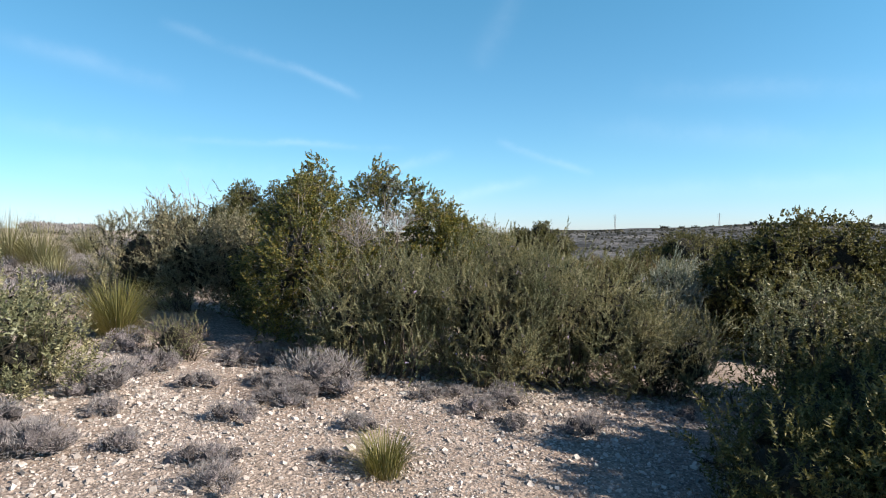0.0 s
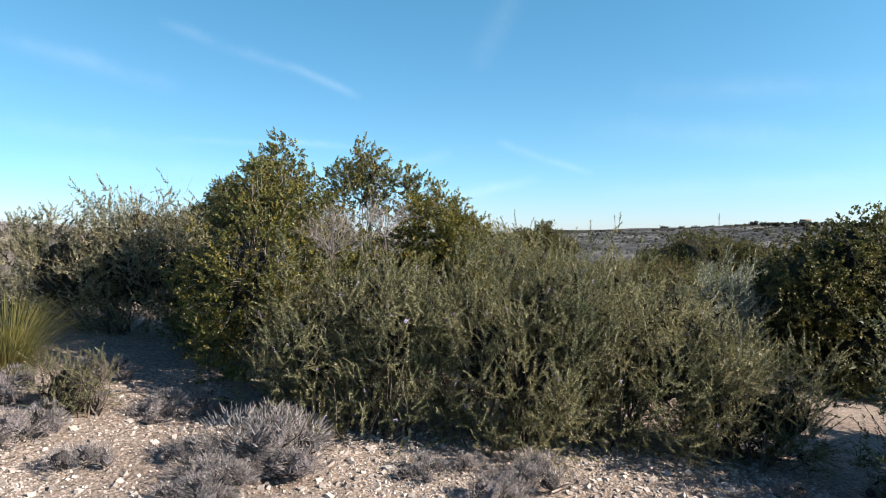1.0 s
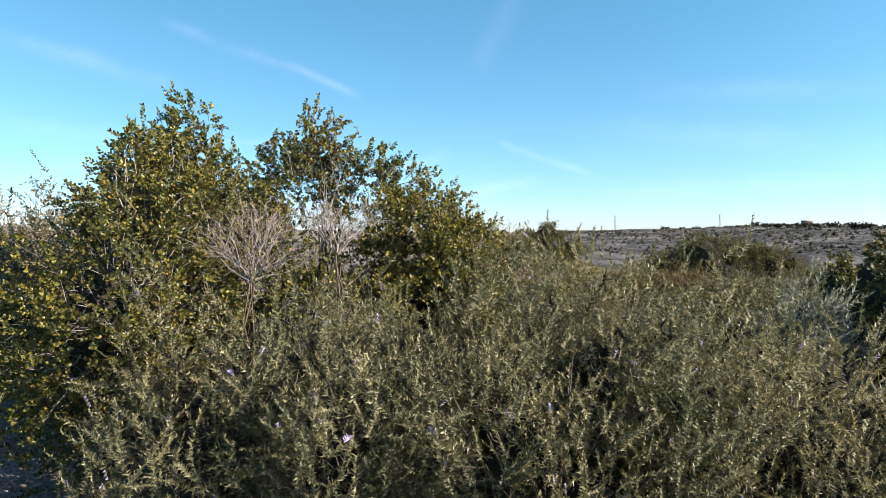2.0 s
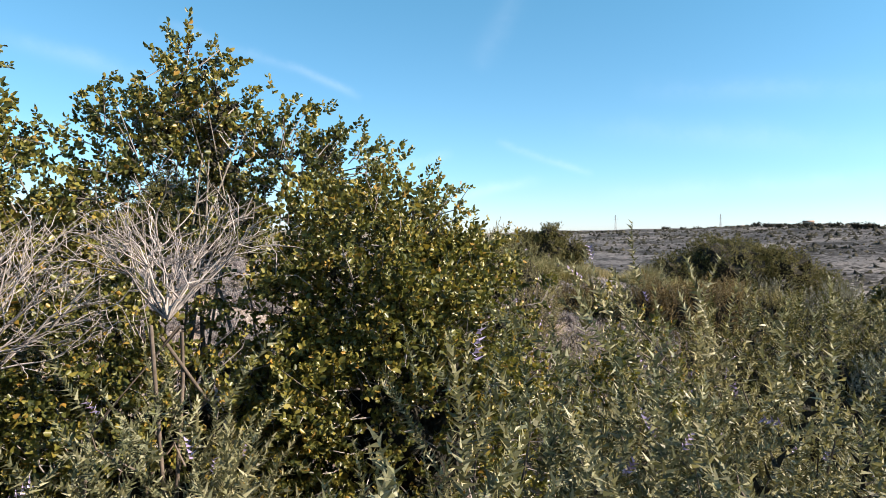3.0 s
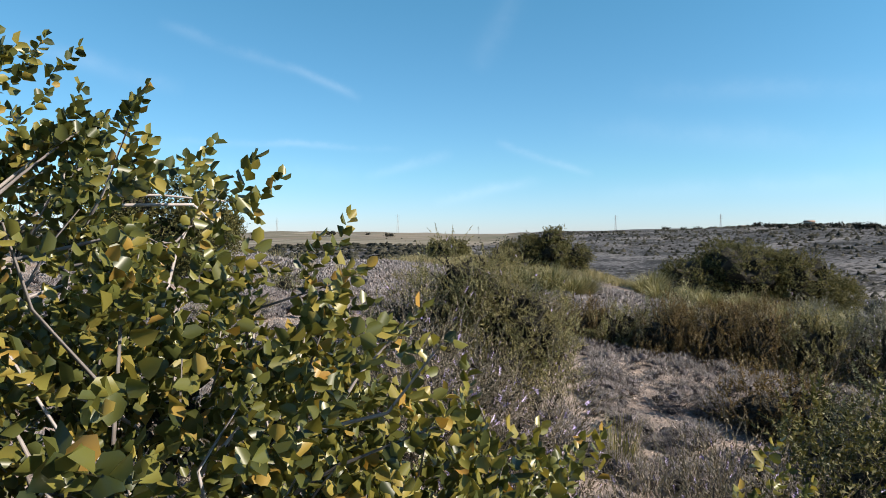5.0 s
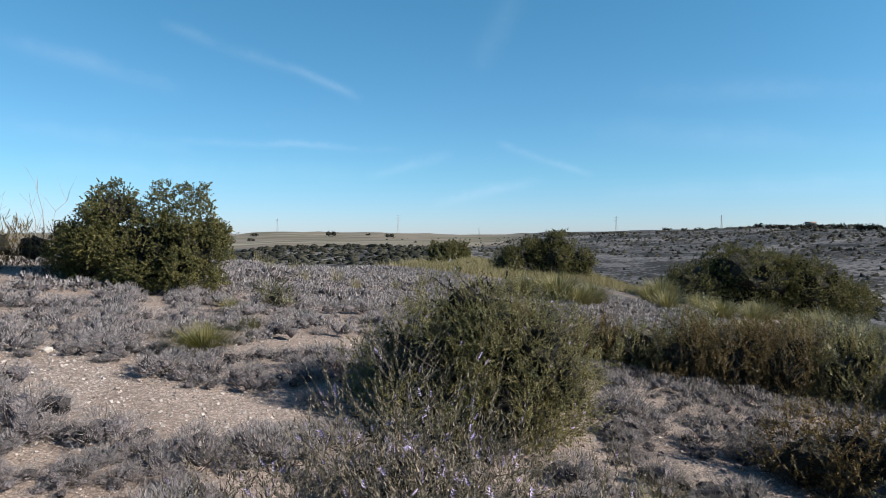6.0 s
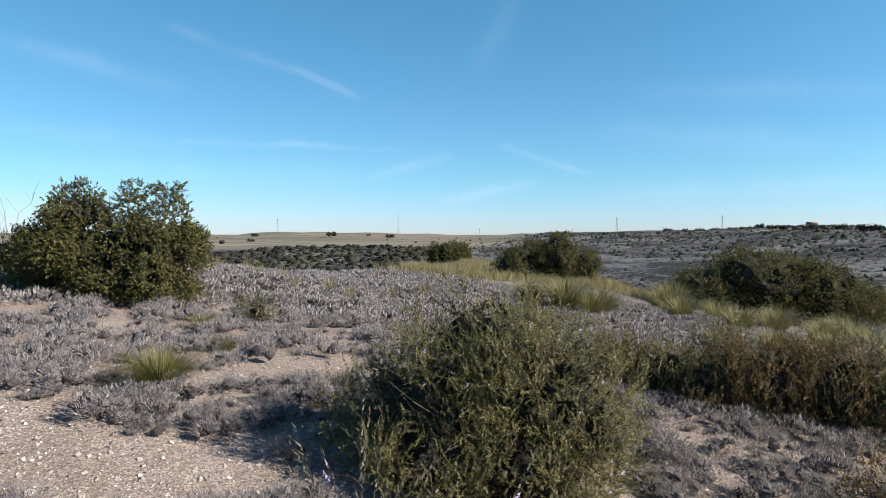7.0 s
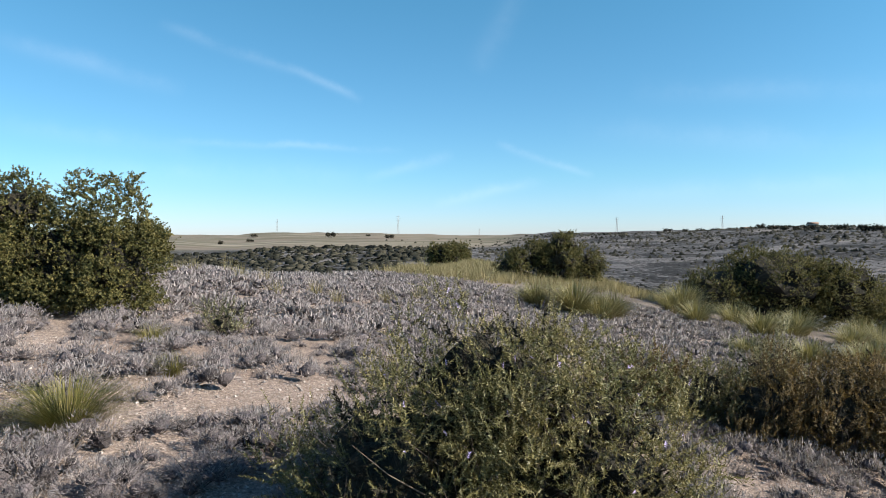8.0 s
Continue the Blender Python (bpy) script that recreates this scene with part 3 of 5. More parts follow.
def bush(name, x, y, lobes, sprigs, count, leaf_mat, stem_mat, label, category, group="", seed=1, up=0.6, stray=0.35, limbs=40, thick=0.02, size=(0.8, 1.25), flowers=0, bottom=0.03, rough=0.16, leaves_name="foliage", shell=(0.5, 1.03), twigs=0, twig_mat=None, stout=8, clump=8, clump_r=0.045, clump_long=0.20, heart=0.6, core=None, open_at=-0.62, loose=0.8):
    """A shrub on the ground: crooked stems from its foot into its lobes, sprigs of leaves over the lobes. Lobes: from the foot, in metres."""
    r = np.random.default_rng(seed)
    z = ground_at(x, y)
    ob = thing(name, (x, y, z), label, category, group)
    p, d = in_lobes(lobes, count // clump, r, seed, shell, rough, open_at=open_at)
    shoot = unit(d * (1 - up) + np.array([0, 0, up]) + r.normal(size=d.shape) * stray)
    p, d, shoot = (np.repeat(q, clump, 0) for q in (p, d, shoot))
    p = p + shoot * r.uniform(-0.6, 0.5, len(p))[:, None] * clump_long + r.normal(size=p.shape) * clump_r
    floor_z = height(p[:, 0] + x, p[:, 1] + y) - z
    ok = p[:, 2] > floor_z + bottom
    p, d, shoot = p[ok], d[ok], shoot[ok]
    ways = unit(shoot + d * 0.15 + r.normal(size=d.shape) * stray * loose)
    pick = r.integers(0, len(sprigs), len(p))
    sets = []
    for k, shape in enumerate(sprigs):
        m = pick == k
        if m.any():
            sets.append(spread(shape, p[m], ways[m], r.uniform(*size, m.sum()), r))
    v, f = joined(sets)
    green = part(leaves_name, make_mesh(leaves_name, v, [f], leaf_mat), ob, kind="stuff")
    # Dark lumps stand in for the shade deep in the crown.
    part("shade_core", heart_mesh(core or [q for q in lobes if q[3] > 0.45], heart, r, M_HEART), ob, kind="stuff")
    lo = np.array(lobes, float)
    # Near-black leaves, put in so the gaps read as shade.
    inner = core or lobes
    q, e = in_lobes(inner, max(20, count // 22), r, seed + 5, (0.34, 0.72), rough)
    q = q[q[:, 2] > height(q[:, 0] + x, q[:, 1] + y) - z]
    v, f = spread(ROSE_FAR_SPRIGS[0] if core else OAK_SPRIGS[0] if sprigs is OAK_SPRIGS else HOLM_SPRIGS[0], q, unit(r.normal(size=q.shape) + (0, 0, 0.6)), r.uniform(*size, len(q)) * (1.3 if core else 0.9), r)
    part("shade_leaves", make_mesh("shade_leaves", v, [f], M_HEART), ob, "near-black leaves put in for the shade inside the bush", "stuff")
    lines = []
    for k in range(limbs):
        c = lo[k % len(lo)]
        tip = c[:3] + unit(r.normal(size=3) + (0, 0, 0.5)) * c[3:] * r.uniform(0.3, 0.72)
        foot = np.array([c[0] * 0.35 + r.normal() * 0.07, c[1] * 0.35 + r.normal() * 0.07, 0])
        foot[2] = ground_at(x + foot[0], y + foot[1]) - z - 0.03
        t = thick * r.uniform(0.5, 1.1)
        lines.append((bent(foot, tip, r, 0.16, 6), t, t * 0.15))
    for line in lines[:stout]:
        bv, bf = tubes([(line[0], line[1] * 1.25, line[2])])
        part("branch", make_mesh("branch", bv, [bf], stem_mat), ob)
    if lines[stout:]:
        bv, bf = tubes(lines[stout:], 4)
        part("brushwood", make_mesh("brushwood", bv, [bf], stem_mat), ob, kind="stuff")
    if twigs:
        lines = []
        for k in r.choice(len(p), min(twigs, len(p)), replace=False):
            c = lo[np.argmin((((p[k] - lo[:, :3]) / lo[:, 3:]) ** 2).sum(1))]
            root = p[k] + (c[:3] - p[k]) * r.uniform(0.1, 0.3) - ways[k] * 0.04
            lines.append((bent(root, p[k] + ways[k] * 0.06, r, 0.3, 3), 0.0028, 0.0011))
        part("fine_brushwood", make_mesh("fine_brushwood", *[(a, [b]) for a, b in [tubes(lines, 3)]][0], twig_mat or M_TWIG), ob, kind="stuff")
    if flowers:
        k = r.choice(len(p), min(flowers, len(p)), replace=False)
        at = p[k] + ways[k] * 0.14
        fv, ff = spread(HEAD, at, ways[k], r.uniform(0.7, 1.15, len(k)), r)
        part("bloom", make_mesh("bloom", fv, [ff], M_FLOWER), green, "small pale violet flowers", "stuff")
    return ob


# ---------------------------------------------------------------- the scrub beside the start
bush("oak_bush", -0.85, 7.4, [
    (-0.75, -0.55, 0.95, 0.62, 0.65, 0.85), (-0.68, -0.2, 1.58, 0.40, 0.42, 0.44), (-0.66, -0.1, 2.03, 0.12, 0.13, 0.23), (-1.05, -0.1, 1.45, 0.22, 0.3, 0.32),
    (0.0, 0.15, 1.64, 0.42, 0.36, 0.42), (0.08, 0.1, 2.02, 0.14, 0.14, 0.22), (0.22, 0.15, 1.80, 0.20, 0.20, 0.25), (0.36, 0.18, 1.64, 0.38, 0.36, 0.40), (0.72, 0.15, 1.34, 0.43, 0.46, 0.42), (1.06, 0.2, 1.2, 0.25, 0.30, 0.35),
    (0.85, 0.05, 0.8, 0.52, 0.56, 0.66), (0.1, -0.1, 0.7, 0.6, 0.5, 0.7)],
    OAK_SPRIGS, 11600, M_OAK, M_BARK, "dense evergreen oak bush with green and yellowing leaves", "bush", "oak bushes", 21, 0.3, 0.55, 50, 0.015, (0.62, 1.02), twigs=2600, leaves_name="leafage", rough=0.12, stout=12, clump=6, clump_r=0.045, clump_long=0.05, heart=0.42, open_at=-0.4)
bush("oak_bush", 1.05, 8.2, [(0, 0, 0.6, 0.35, 0.3, 0.6)], OAK_SPRIGS, 700, M_OAK, M_BARK, "small young oak bush between rosemary", "bush", "oak bushes", 28, 0.4, 0.5, 10, 0.006, (0.8, 1.2), twigs=60, leaves_name="leafage", stout=4)


def bare_shrub(x, y, lobes, seed):
    """A leafless shrub: fans of pale twigs that fork again and again, each fork narrow."""
    r = np.random.default_rng(seed)
    z = ground_at(x, y)
    ob = thing("dead_shrub", (x, y, z), "leafless pale grey dead shrub amid oak leaves", "bush")
    stems, fine = [], []

    def fork(a, d, long, thick, level):
        line = bent(a, a + d * long, r, 0.13, 4)
        fine.append((line, thick, thick * 0.55))
        if level == 0:
            return
        for k in range(3):
            q = line[3] if k == 0 else line[r.integers(1, 4)]
            way = unit(d + r.normal(size=3) * np.array([0.46, 0.42, 0.26]))
            fork(q, way, long * r.uniform(0.55, 0.85), max(thick * 0.62, 0.0011), level - 1)

    for cx, cy, base, rad, tall, n in lobes:
        knot = np.array([cx, cy, base])
        for _ in range(4):
            stems.append((bent((cx + r.normal() * 0.22, cy + r.normal() * 0.15, 0.0), knot + r.normal(size=3) * 0.03, r, 0.2, 6), 0.007, 0.005))
        for k in range(n):
            a = (k + r.uniform(-0.3, 0.3)) / (n - 1) * 2 - 1
            d = unit(np.array([a * rad / tall * 1.5, r.normal() * 0.35, 1.0]))
            fork(knot, d, tall * r.uniform(0.26, 0.38), 0.0042, 3)
    for q in stems:
        sv, sf = tubes([q])
        part("stem", make_mesh("stem", sv, [sf], M_STEM), ob)
    fv, ff = tubes(fine, 3)
    part("fine_brushwood", make_mesh("fine_brushwood", fv, [ff], M_TWIG), ob, kind="stuff")


bare_shrub(-0.85, 6.68, [(-0.08, 0.0, 1.22, 0.40, 0.52, 18), (0.34, 0.08, 1.36, 0.26, 0.42, 12)], 5)

ROSE = "grey-green rosemary bush with upright leafy shoots"
R_GROUP = "rosemary bushes"


def lumps(lobes, seed, split=6):
    """Breaks the lobes of a rosemary up into billows of uneven size with hollows between them."""
    r = np.random.default_rng(seed + 900)
    out = []
    for cx, cy, cz, rx, ry, rz in lobes:
        out.append((cx, cy, cz * 0.95, rx * 0.88, ry * 0.88, rz * 0.94))
        if cz < rz * 1.25:
            out.append((cx, cy, rz * 0.28, rx * 0.92, ry * 0.92, rz * 0.34))
        for k in range(split):
            d = unit(np.array([*r.normal(size=2), r.uniform(-0.75, 1.0)]))
            w = r.uniform(0.30, 0.48)
            z = cz + d[2] * rz * r.uniform(0.6, 0.88)
            out.append((cx + d[0] * rx * 0.75, cy + d[1] * ry * 0.75, max(z, rz * w * 0.9), rx * w, ry * w, rz * w * r.uniform(0.9, 1.25)))
    return out


def heads(lobes, seed, many):
    """A rosemary's crown: a hidden body and over it many small upright tufts of shoots with gaps between."""
    r = np.random.default_rng(seed + 950)
    out = []
    for cx, cy, cz, rx, ry, rz in lobes:
        out.append((cx, cy, cz * 0.93, rx * 0.80, ry * 0.80, rz * 0.86))
        if cz < rz * 1.25:
            out.append((cx, cy, rz * 0.28, rx * 0.86, ry * 0.86, rz * 0.34))
        for _ in range(int(many * rx * rz / 0.3)):
            d = unit(np.array([*r.normal(size=2), r.uniform(-0.9, 1.2)]))
            w = r.uniform(0.075, 0.15)
            q = r.uniform(0.82, 1.02)
            out.append((cx + d[0] * rx * q, cy + d[1] * ry * q, max(cz + d[2] * rz * q, w), w, w, w * r.uniform(1.2, 2.0)))
    return out


def rosemary(x, y, lobes, count, seed, label=ROSE, mat=None, flowers=0, limbs=40, sprigs=None, up=0.62, stray=0.28, twigs=200, size=(0.7, 1.25), rough=0.2, heart=0.5, open_at=-0.85):
    """A rosemary: leafy shoots, each by itself, rising from the tufts of its crown."""
    return bush("rosemary_bush", x, y, heads(lobes, seed, 26), sprigs or ROSE_SPRIGS, int(count * 0.62), mat or M_ROSE, M_STEM, label, "bush", R_GROUP, seed, up, stray, limbs, 0.011, size, flowers, rough=rough, twigs=twigs, twig_mat=M_STEM, heart=heart, clump=2, clump_r=0.03, clump_long=0.10, shell=(0.5, 1.06), core=lobes, open_at=open_at, loose=0.8)


# the hedge of rosemary before the oak
rosemary(-0.55, 6.05, [(-0.4, 0, 0.55, 0.45, 0.5, 0.52), (0.15, 0, 0.62, 0.45, 0.5, 0.56), (0.15, 0.25, 0.72, 0.38, 0.4, 0.42)], 3700, 31, ROSE + " beside gravel", flowers=110, heart=0.34)
rosemary(0.45, 6.1, [(-0.1, 0, 0.62, 0.55, 0.55, 0.70), (0.3, 0.2, 0.9, 0.45, 0.5, 0.55), (0.2, -0.2, 0.5, 0.5, 0.4, 0.5)], 4100, 32, ROSE + " and few flowers", flowers=110, heart=0.34)
rosemary(1.3, 6.35, [(-0.15, 0, 0.78, 0.55, 0.6, 0.72), (0.35, -0.1, 0.58, 0.55, 0.55, 0.62)], 3900, 33, ROSE + " with brownish shoots", flowers=45, heart=0.34)
rosemary(2.25, 6.25, [(-0.15, 0, 0.36, 0.45, 0.45, 0.46), (0.25, -0.05, 0.32, 0.34, 0.35, 0.40)], 2000, 34, "low rounded rosemary bush, olive green")
# behind it, to the oak's foot and beyond
rosemary(1.3, 7.7, [(0, 0, 0.45, 0.75, 0.6, 0.6), (0.7, 0.1, 0.4, 0.6, 0.6, 0.5)], 1900, 35, "olive rosemary bush behind taller shrubs", sprigs=ROSE_FAR_SPRIGS)
rosemary(-3.45, 8.2, [(-0.55, 0, 0.65, 0.65, 0.6, 0.72), (0.15, 0, 0.7, 0.6, 0.6, 0.72), (0.75, 0.05, 0.6, 0.55, 0.55, 0.72)], 5200, 36, "tall straggling rosemary bush with dry grey tips", M_DRY, twigs=500, sprigs=ROSE_FAR_SPRIGS)
rosemary(-2.2, 8.4, [(0, 0, 0.5, 0.6, 0.5, 0.6)], 1500, 44, "dark rosemary bush in the shade of an oak", sprigs=ROSE_FAR_SPRIGS)
# Dark leaves put where deep shade lies beside the oak.
rosemary(-2.05, 7.55, [(0, 0, 0.45, 0.5, 0.45, 0.55)], 1900, 78, "dark green undergrowth added to fill the shade beside an oak", M_HOLM, sprigs=ROSE_FAR_SPRIGS)
rosemary(-2.55, 5.75, [(0, 0, 0.16, 0.22, 0.2, 0.28)], 420, 37, "small young green rosemary bush", size=(0.4, 0.75))
rosemary(-3.35, 4.45, [(-0.2, 0, 0.3, 0.7, 0.55, 0.48), (0.35, -0.15, 0.25, 0.45, 0.4, 0.42)], 2300, 38, "spreading green rosemary bush beside grass", sprigs=ROSE_FAR_SPRIGS, heart=0.25)
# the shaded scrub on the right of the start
# Holm leaf colour on these four puts shade into the dark leaves.
rosemary(2.65, 4.05, [(-0.1, 0, 0.36, 0.65, 0.6, 0.46), (0.5, 0.3, 0.5, 0.6, 0.6, 0.5), (0.1, -0.6, 0.32, 0.6, 0.5, 0.42), (0.9, -0.4, 0.45, 0.6, 0.6, 0.5)], 3300, 39, "rosemary bush in the shade of its neighbours, coloured darker for it", M_HOLM, sprigs=ROSE_FAR_SPRIGS, heart=0.6)
rosemary(2.2, 3.4, [(-0.2, 0, 0.26, 0.5, 0.5, 0.34), (0.4, 0.0, 0.34, 0.55, 0.5, 0.42)], 2200, 48, "low dark green bush at the edge of the gravel, coloured darker for the shade", M_HOLM, sprigs=ROSE_FAR_SPRIGS, heart=0.6)
rosemary(3.2, 3.3, [(0, 0, 0.45, 0.65, 0.6, 0.52)], 1500, 49, "unseen dark green bush added to deepen the shade", M_HOLM, sprigs=ROSE_FAR_SPRIGS, heart=0.6)
rosemary(3.75, 4.3, [(0, 0, 0.55, 0.55, 0.6, 0.6)], 1400, 77, "upright dark green bush, mostly unseen, added to deepen the shade", M_HOLM, sprigs=ROSE_FAR_SPRIGS, heart=0.6)
rosemary(3.45, 5.5, [(0, 0, 0.6, 0.7, 0.7, 0.75), (0.6, -0.3, 0.65, 0.6, 0.7, 0.8)], 2500, 40, "tall rosemary bush beside an oak", sprigs=ROSE_FAR_SPRIGS)
# Three unseen oak bushes, placed beyond the view to throw shade on the right.
bush("oak_bush", 4.95, 3.5, [(-0.2, -0.1, 1.0, 0.9, 0.8, 1.1), (0.4, -0.2, 1.7, 0.8, 0.8, 0.9), (-0.1, -0.6, 1.0, 0.7, 0.7, 1.1), (0.9, 0.3, 1.2, 0.8, 0.8, 1.1)], HOLM_FAR_SPRIGS, 3200, M_HOLM, M_BARK, "tall unseen oak bush at the edge of the clearing, added to cast shade", "bush", "oak bushes", 45, 0.3, 0.5, 24, 0.03, (1.1, 1.6), leaves_name="leafage", heart=0.85)
bush("oak_bush", 4.8, 2.3, [(-0.1, 0.1, 1.2, 0.8, 0.8, 1.3), (0.6, -0.3, 1.3, 0.75, 0.75, 1.35), (0.3, 0.8, 1.4, 0.8, 0.75, 1.4)], HOLM_FAR_SPRIGS, 2200, M_HOLM, M_BARK, "dense low unseen oak bush at the edge of the clearing, added to cast shade", "bush", "oak bushes", 29, 0.3, 0.5, 24, 0.03, (1.1, 1.6), leaves_name="leafage", heart=0.85)
bush("oak_bush", 6.0, 4.9, [(-0.2, 0, 1.1, 0.8, 0.8, 1.1), (0.4, -0.2, 1.6, 0.8, 0.8, 0.9), (0.2, 0.7, 1.2, 0.8, 0.8, 1.1)], HOLM_FAR_SPRIGS, 2600, M_HOLM, M_BARK, "tall unseen oak bush beyond the clearing's edge, added to cast shade", "bush", "oak bushes", 46, 0.3, 0.5, 24, 0.03, (1.1, 1.6), leaves_name="leafage", heart=0.85)
bush("oak_bush", 5.35, 9.5, lumps([(-0.75, 0, 1.15, 0.6, 0.65, 0.9), (-0.1, 0, 1.35, 0.7, 0.7, 0.95), (0.6, 0, 1.3, 0.7, 0.7, 1.0), (1.2, 0.1, 1.25, 0.65, 0.7, 1.0), (0.3, -0.3, 0.7, 1.2, 0.8, 0.8), (1.9, 0.2, 1.1, 0.7, 0.7, 1.0)], 22, 7),
     HOLM_FAR_SPRIGS, 12500, M_HOLM, M_BARK, "broad dark green oak bush on the slope", "bush", "oak bushes", 22, 0.3, 0.5, 40, 0.03, (0.5, 0.9), twigs=300, leaves_name="leafage", rough=0.08, heart=0.7, clump=5, clump_r=0.06, clump_long=0.06, shell=(0.8, 1.04), open_at=-0.6, core=[(-0.75, 0, 1.15, 0.6, 0.65, 0.9), (-0.1, 0, 1.35, 0.7, 0.7, 0.95), (0.6, 0, 1.3, 0.7, 0.7, 1.0), (1.2, 0.1, 1.25, 0.65, 0.7, 1.0), (0.3, -0.3, 0.7, 1.2, 0.8, 0.8)])
bush("silver_shrub", 3.45, 9.4, [(0, 0, 0.65, 0.45, 0.4, 0.75), (0.3, 0.1, 0.5, 0.4, 0.4, 0.6)], SILVER_SPRIGS, 1200, M_SILVER, M_STEM, "upright shrub with pale silvery leaves", "bush", "", 23, 0.7, 0.25, 24, 0.012)

# ---------------------------------------------------------------- the open slope after the oak
rosemary(0.0, 10.0, [(-0.6, -0.05, 0.48, 0.55, 0.55, 0.52), (0.12, 0.35, 0.85, 0.45, 0.45, 0.55), (0.5, 0.1, 0.55, 0.48, 0.5, 0.52), (-0.05, -0.3, 0.58, 0.6, 0.5, 0.55)], 8600, 41, "straggling rosemary bush, faded and full of flowers", M_LILAC, 1300, 60, FINE_SPRIGS, 0.58, 0.3, 700, heart=0.4)
rosemary(1.2, 9.25, [(-0.05, 0, 0.42, 0.45, 0.42, 0.48), (0.45, 0.4, 0.4, 0.45, 0.45, 0.45)], 2200, 42, "faded rosemary bush with few flowers", M_LILAC, 220, 40, FINE_SPRIGS, 0.7, 0.22, 500)
rosemary(0.6, 14.3, [(-0.55, 0, 0.62, 0.86, 0.78, 0.78), (0.45, 0, 0.72, 0.8, 0.78, 0.82), (-0.02, 0.1, 1.14, 0.66, 0.62, 0.64), (0.8, -0.1, 0.45, 0.5, 0.55, 0.55), (0.3, -0.55, 0.3, 0.6, 0.42, 0.42), (-0.45, -0.5, 0.3, 0.5, 0.42, 0.4)], 13000, 43, "large round rosemary bush among low grey shrubs", M_OLIVE, 160, 80, ROSE_MID_SPRIGS, 0.55, 0.3, 600, (0.65, 1.15), heart=0.55)
rosemary(3.9, 13.8, [(0, 0, 0.25, 0.5, 0.5, 0.42), (0.6, 0.1, 0.25, 0.45, 0.5, 0.42)], 1100, 46, "low brownish bush among grey shrubs", M_BROWN, sprigs=ROSE_FAR_SPRIGS)
# Oak bush added off to the right to shade the slope.
bush("oak_bush", 6.9, 12.6, [(-0.5, 0, 0.9, 0.7, 0.8, 1.0), (0.4, 0.2, 1.2, 0.8, 0.8, 1.1), (0.0, 1.0, 0.9, 0.8, 0.8, 1.0)], HOLM_FAR_SPRIGS, 2600, M_HOLM, M_BARK, "dense dark oak bush lower on the slope, added to cast shade", "bush", "oak bushes", 30, 0.3, 0.5, 24, 0.03, (1.1, 1.6), leaves_name="leafage", heart=0.8)
# Shaded by the oak; holm leaf colour puts more of that shade in.
rosemary(2.65, 10.0, [(-0.2, 0, 0.55, 0.55, 0.5, 0.7), (0.5, 0.2, 0.6, 0.6, 0.55, 0.75), (0.2, -0.5, 0.5, 0.5, 0.45, 0.6)], 2600, 76, "twiggy low bush on the slope, coloured darker for the shade of an oak", M_HOLM, sprigs=ROSE_FAR_SPRIGS, twigs=400)
rosemary(4.0, 11.7, [(0, 0, 0.5, 0.65, 0.6, 0.65), (0.8, 0, 0.6, 0.6, 0.6, 0.7)], 1900, 47, "dark bush on the shaded slope", sprigs=ROSE_FAR_SPRIGS)
HEDGE = [(2.85, 18.7, 0.75, M_BROWN), (3.5, 18.6, 0.85, M_OLIVE), (4.3, 18.2, 1.05, M_BROWN), (5.1, 18.0, 1.2, M_BROWN), (5.9, 17.8, 1.3, M_BROWN), (6.7, 17.5, 1.35, M_OLIVE), (7.6, 17.3, 1.4, M_SAGE), (4.8, 19.2, 1.2, M_ROSE), (5.9, 18.9, 1.3, M_BROWN), (7.1, 18.6, 1.4, M_SAGE), (8.4, 18.2, 1.5, M_SAGE), (8.6, 17.0, 1.4, M_SAGE)]
for k, (hx, hy, hh, mat) in enumerate(HEDGE):
    name = {"dry_rosemary_needle": "dry grey-green bush in a thicket", "rusty_needle": "rust-brown bush in a thicket", "rosemary_needle": "olive green bush in a thicket", "olive_needle": "olive brown bush in a thicket"}.get(mat.name, "grey-green bush with small pale flowers in a thicket")
    rosemary(hx, hy, [(0, 0, hh * 0.4, 0.6, 0.55, hh * 0.5), (0.3, 0.1, hh * 0.55, 0.4, 0.4, hh * 0.42)], 1350, 50 + k, name, mat, 150 if mat == M_SAGE else 0, 26, ROSE_FAR_SPRIGS, 0.75, 0.2, 120, (0.7, 1.25))
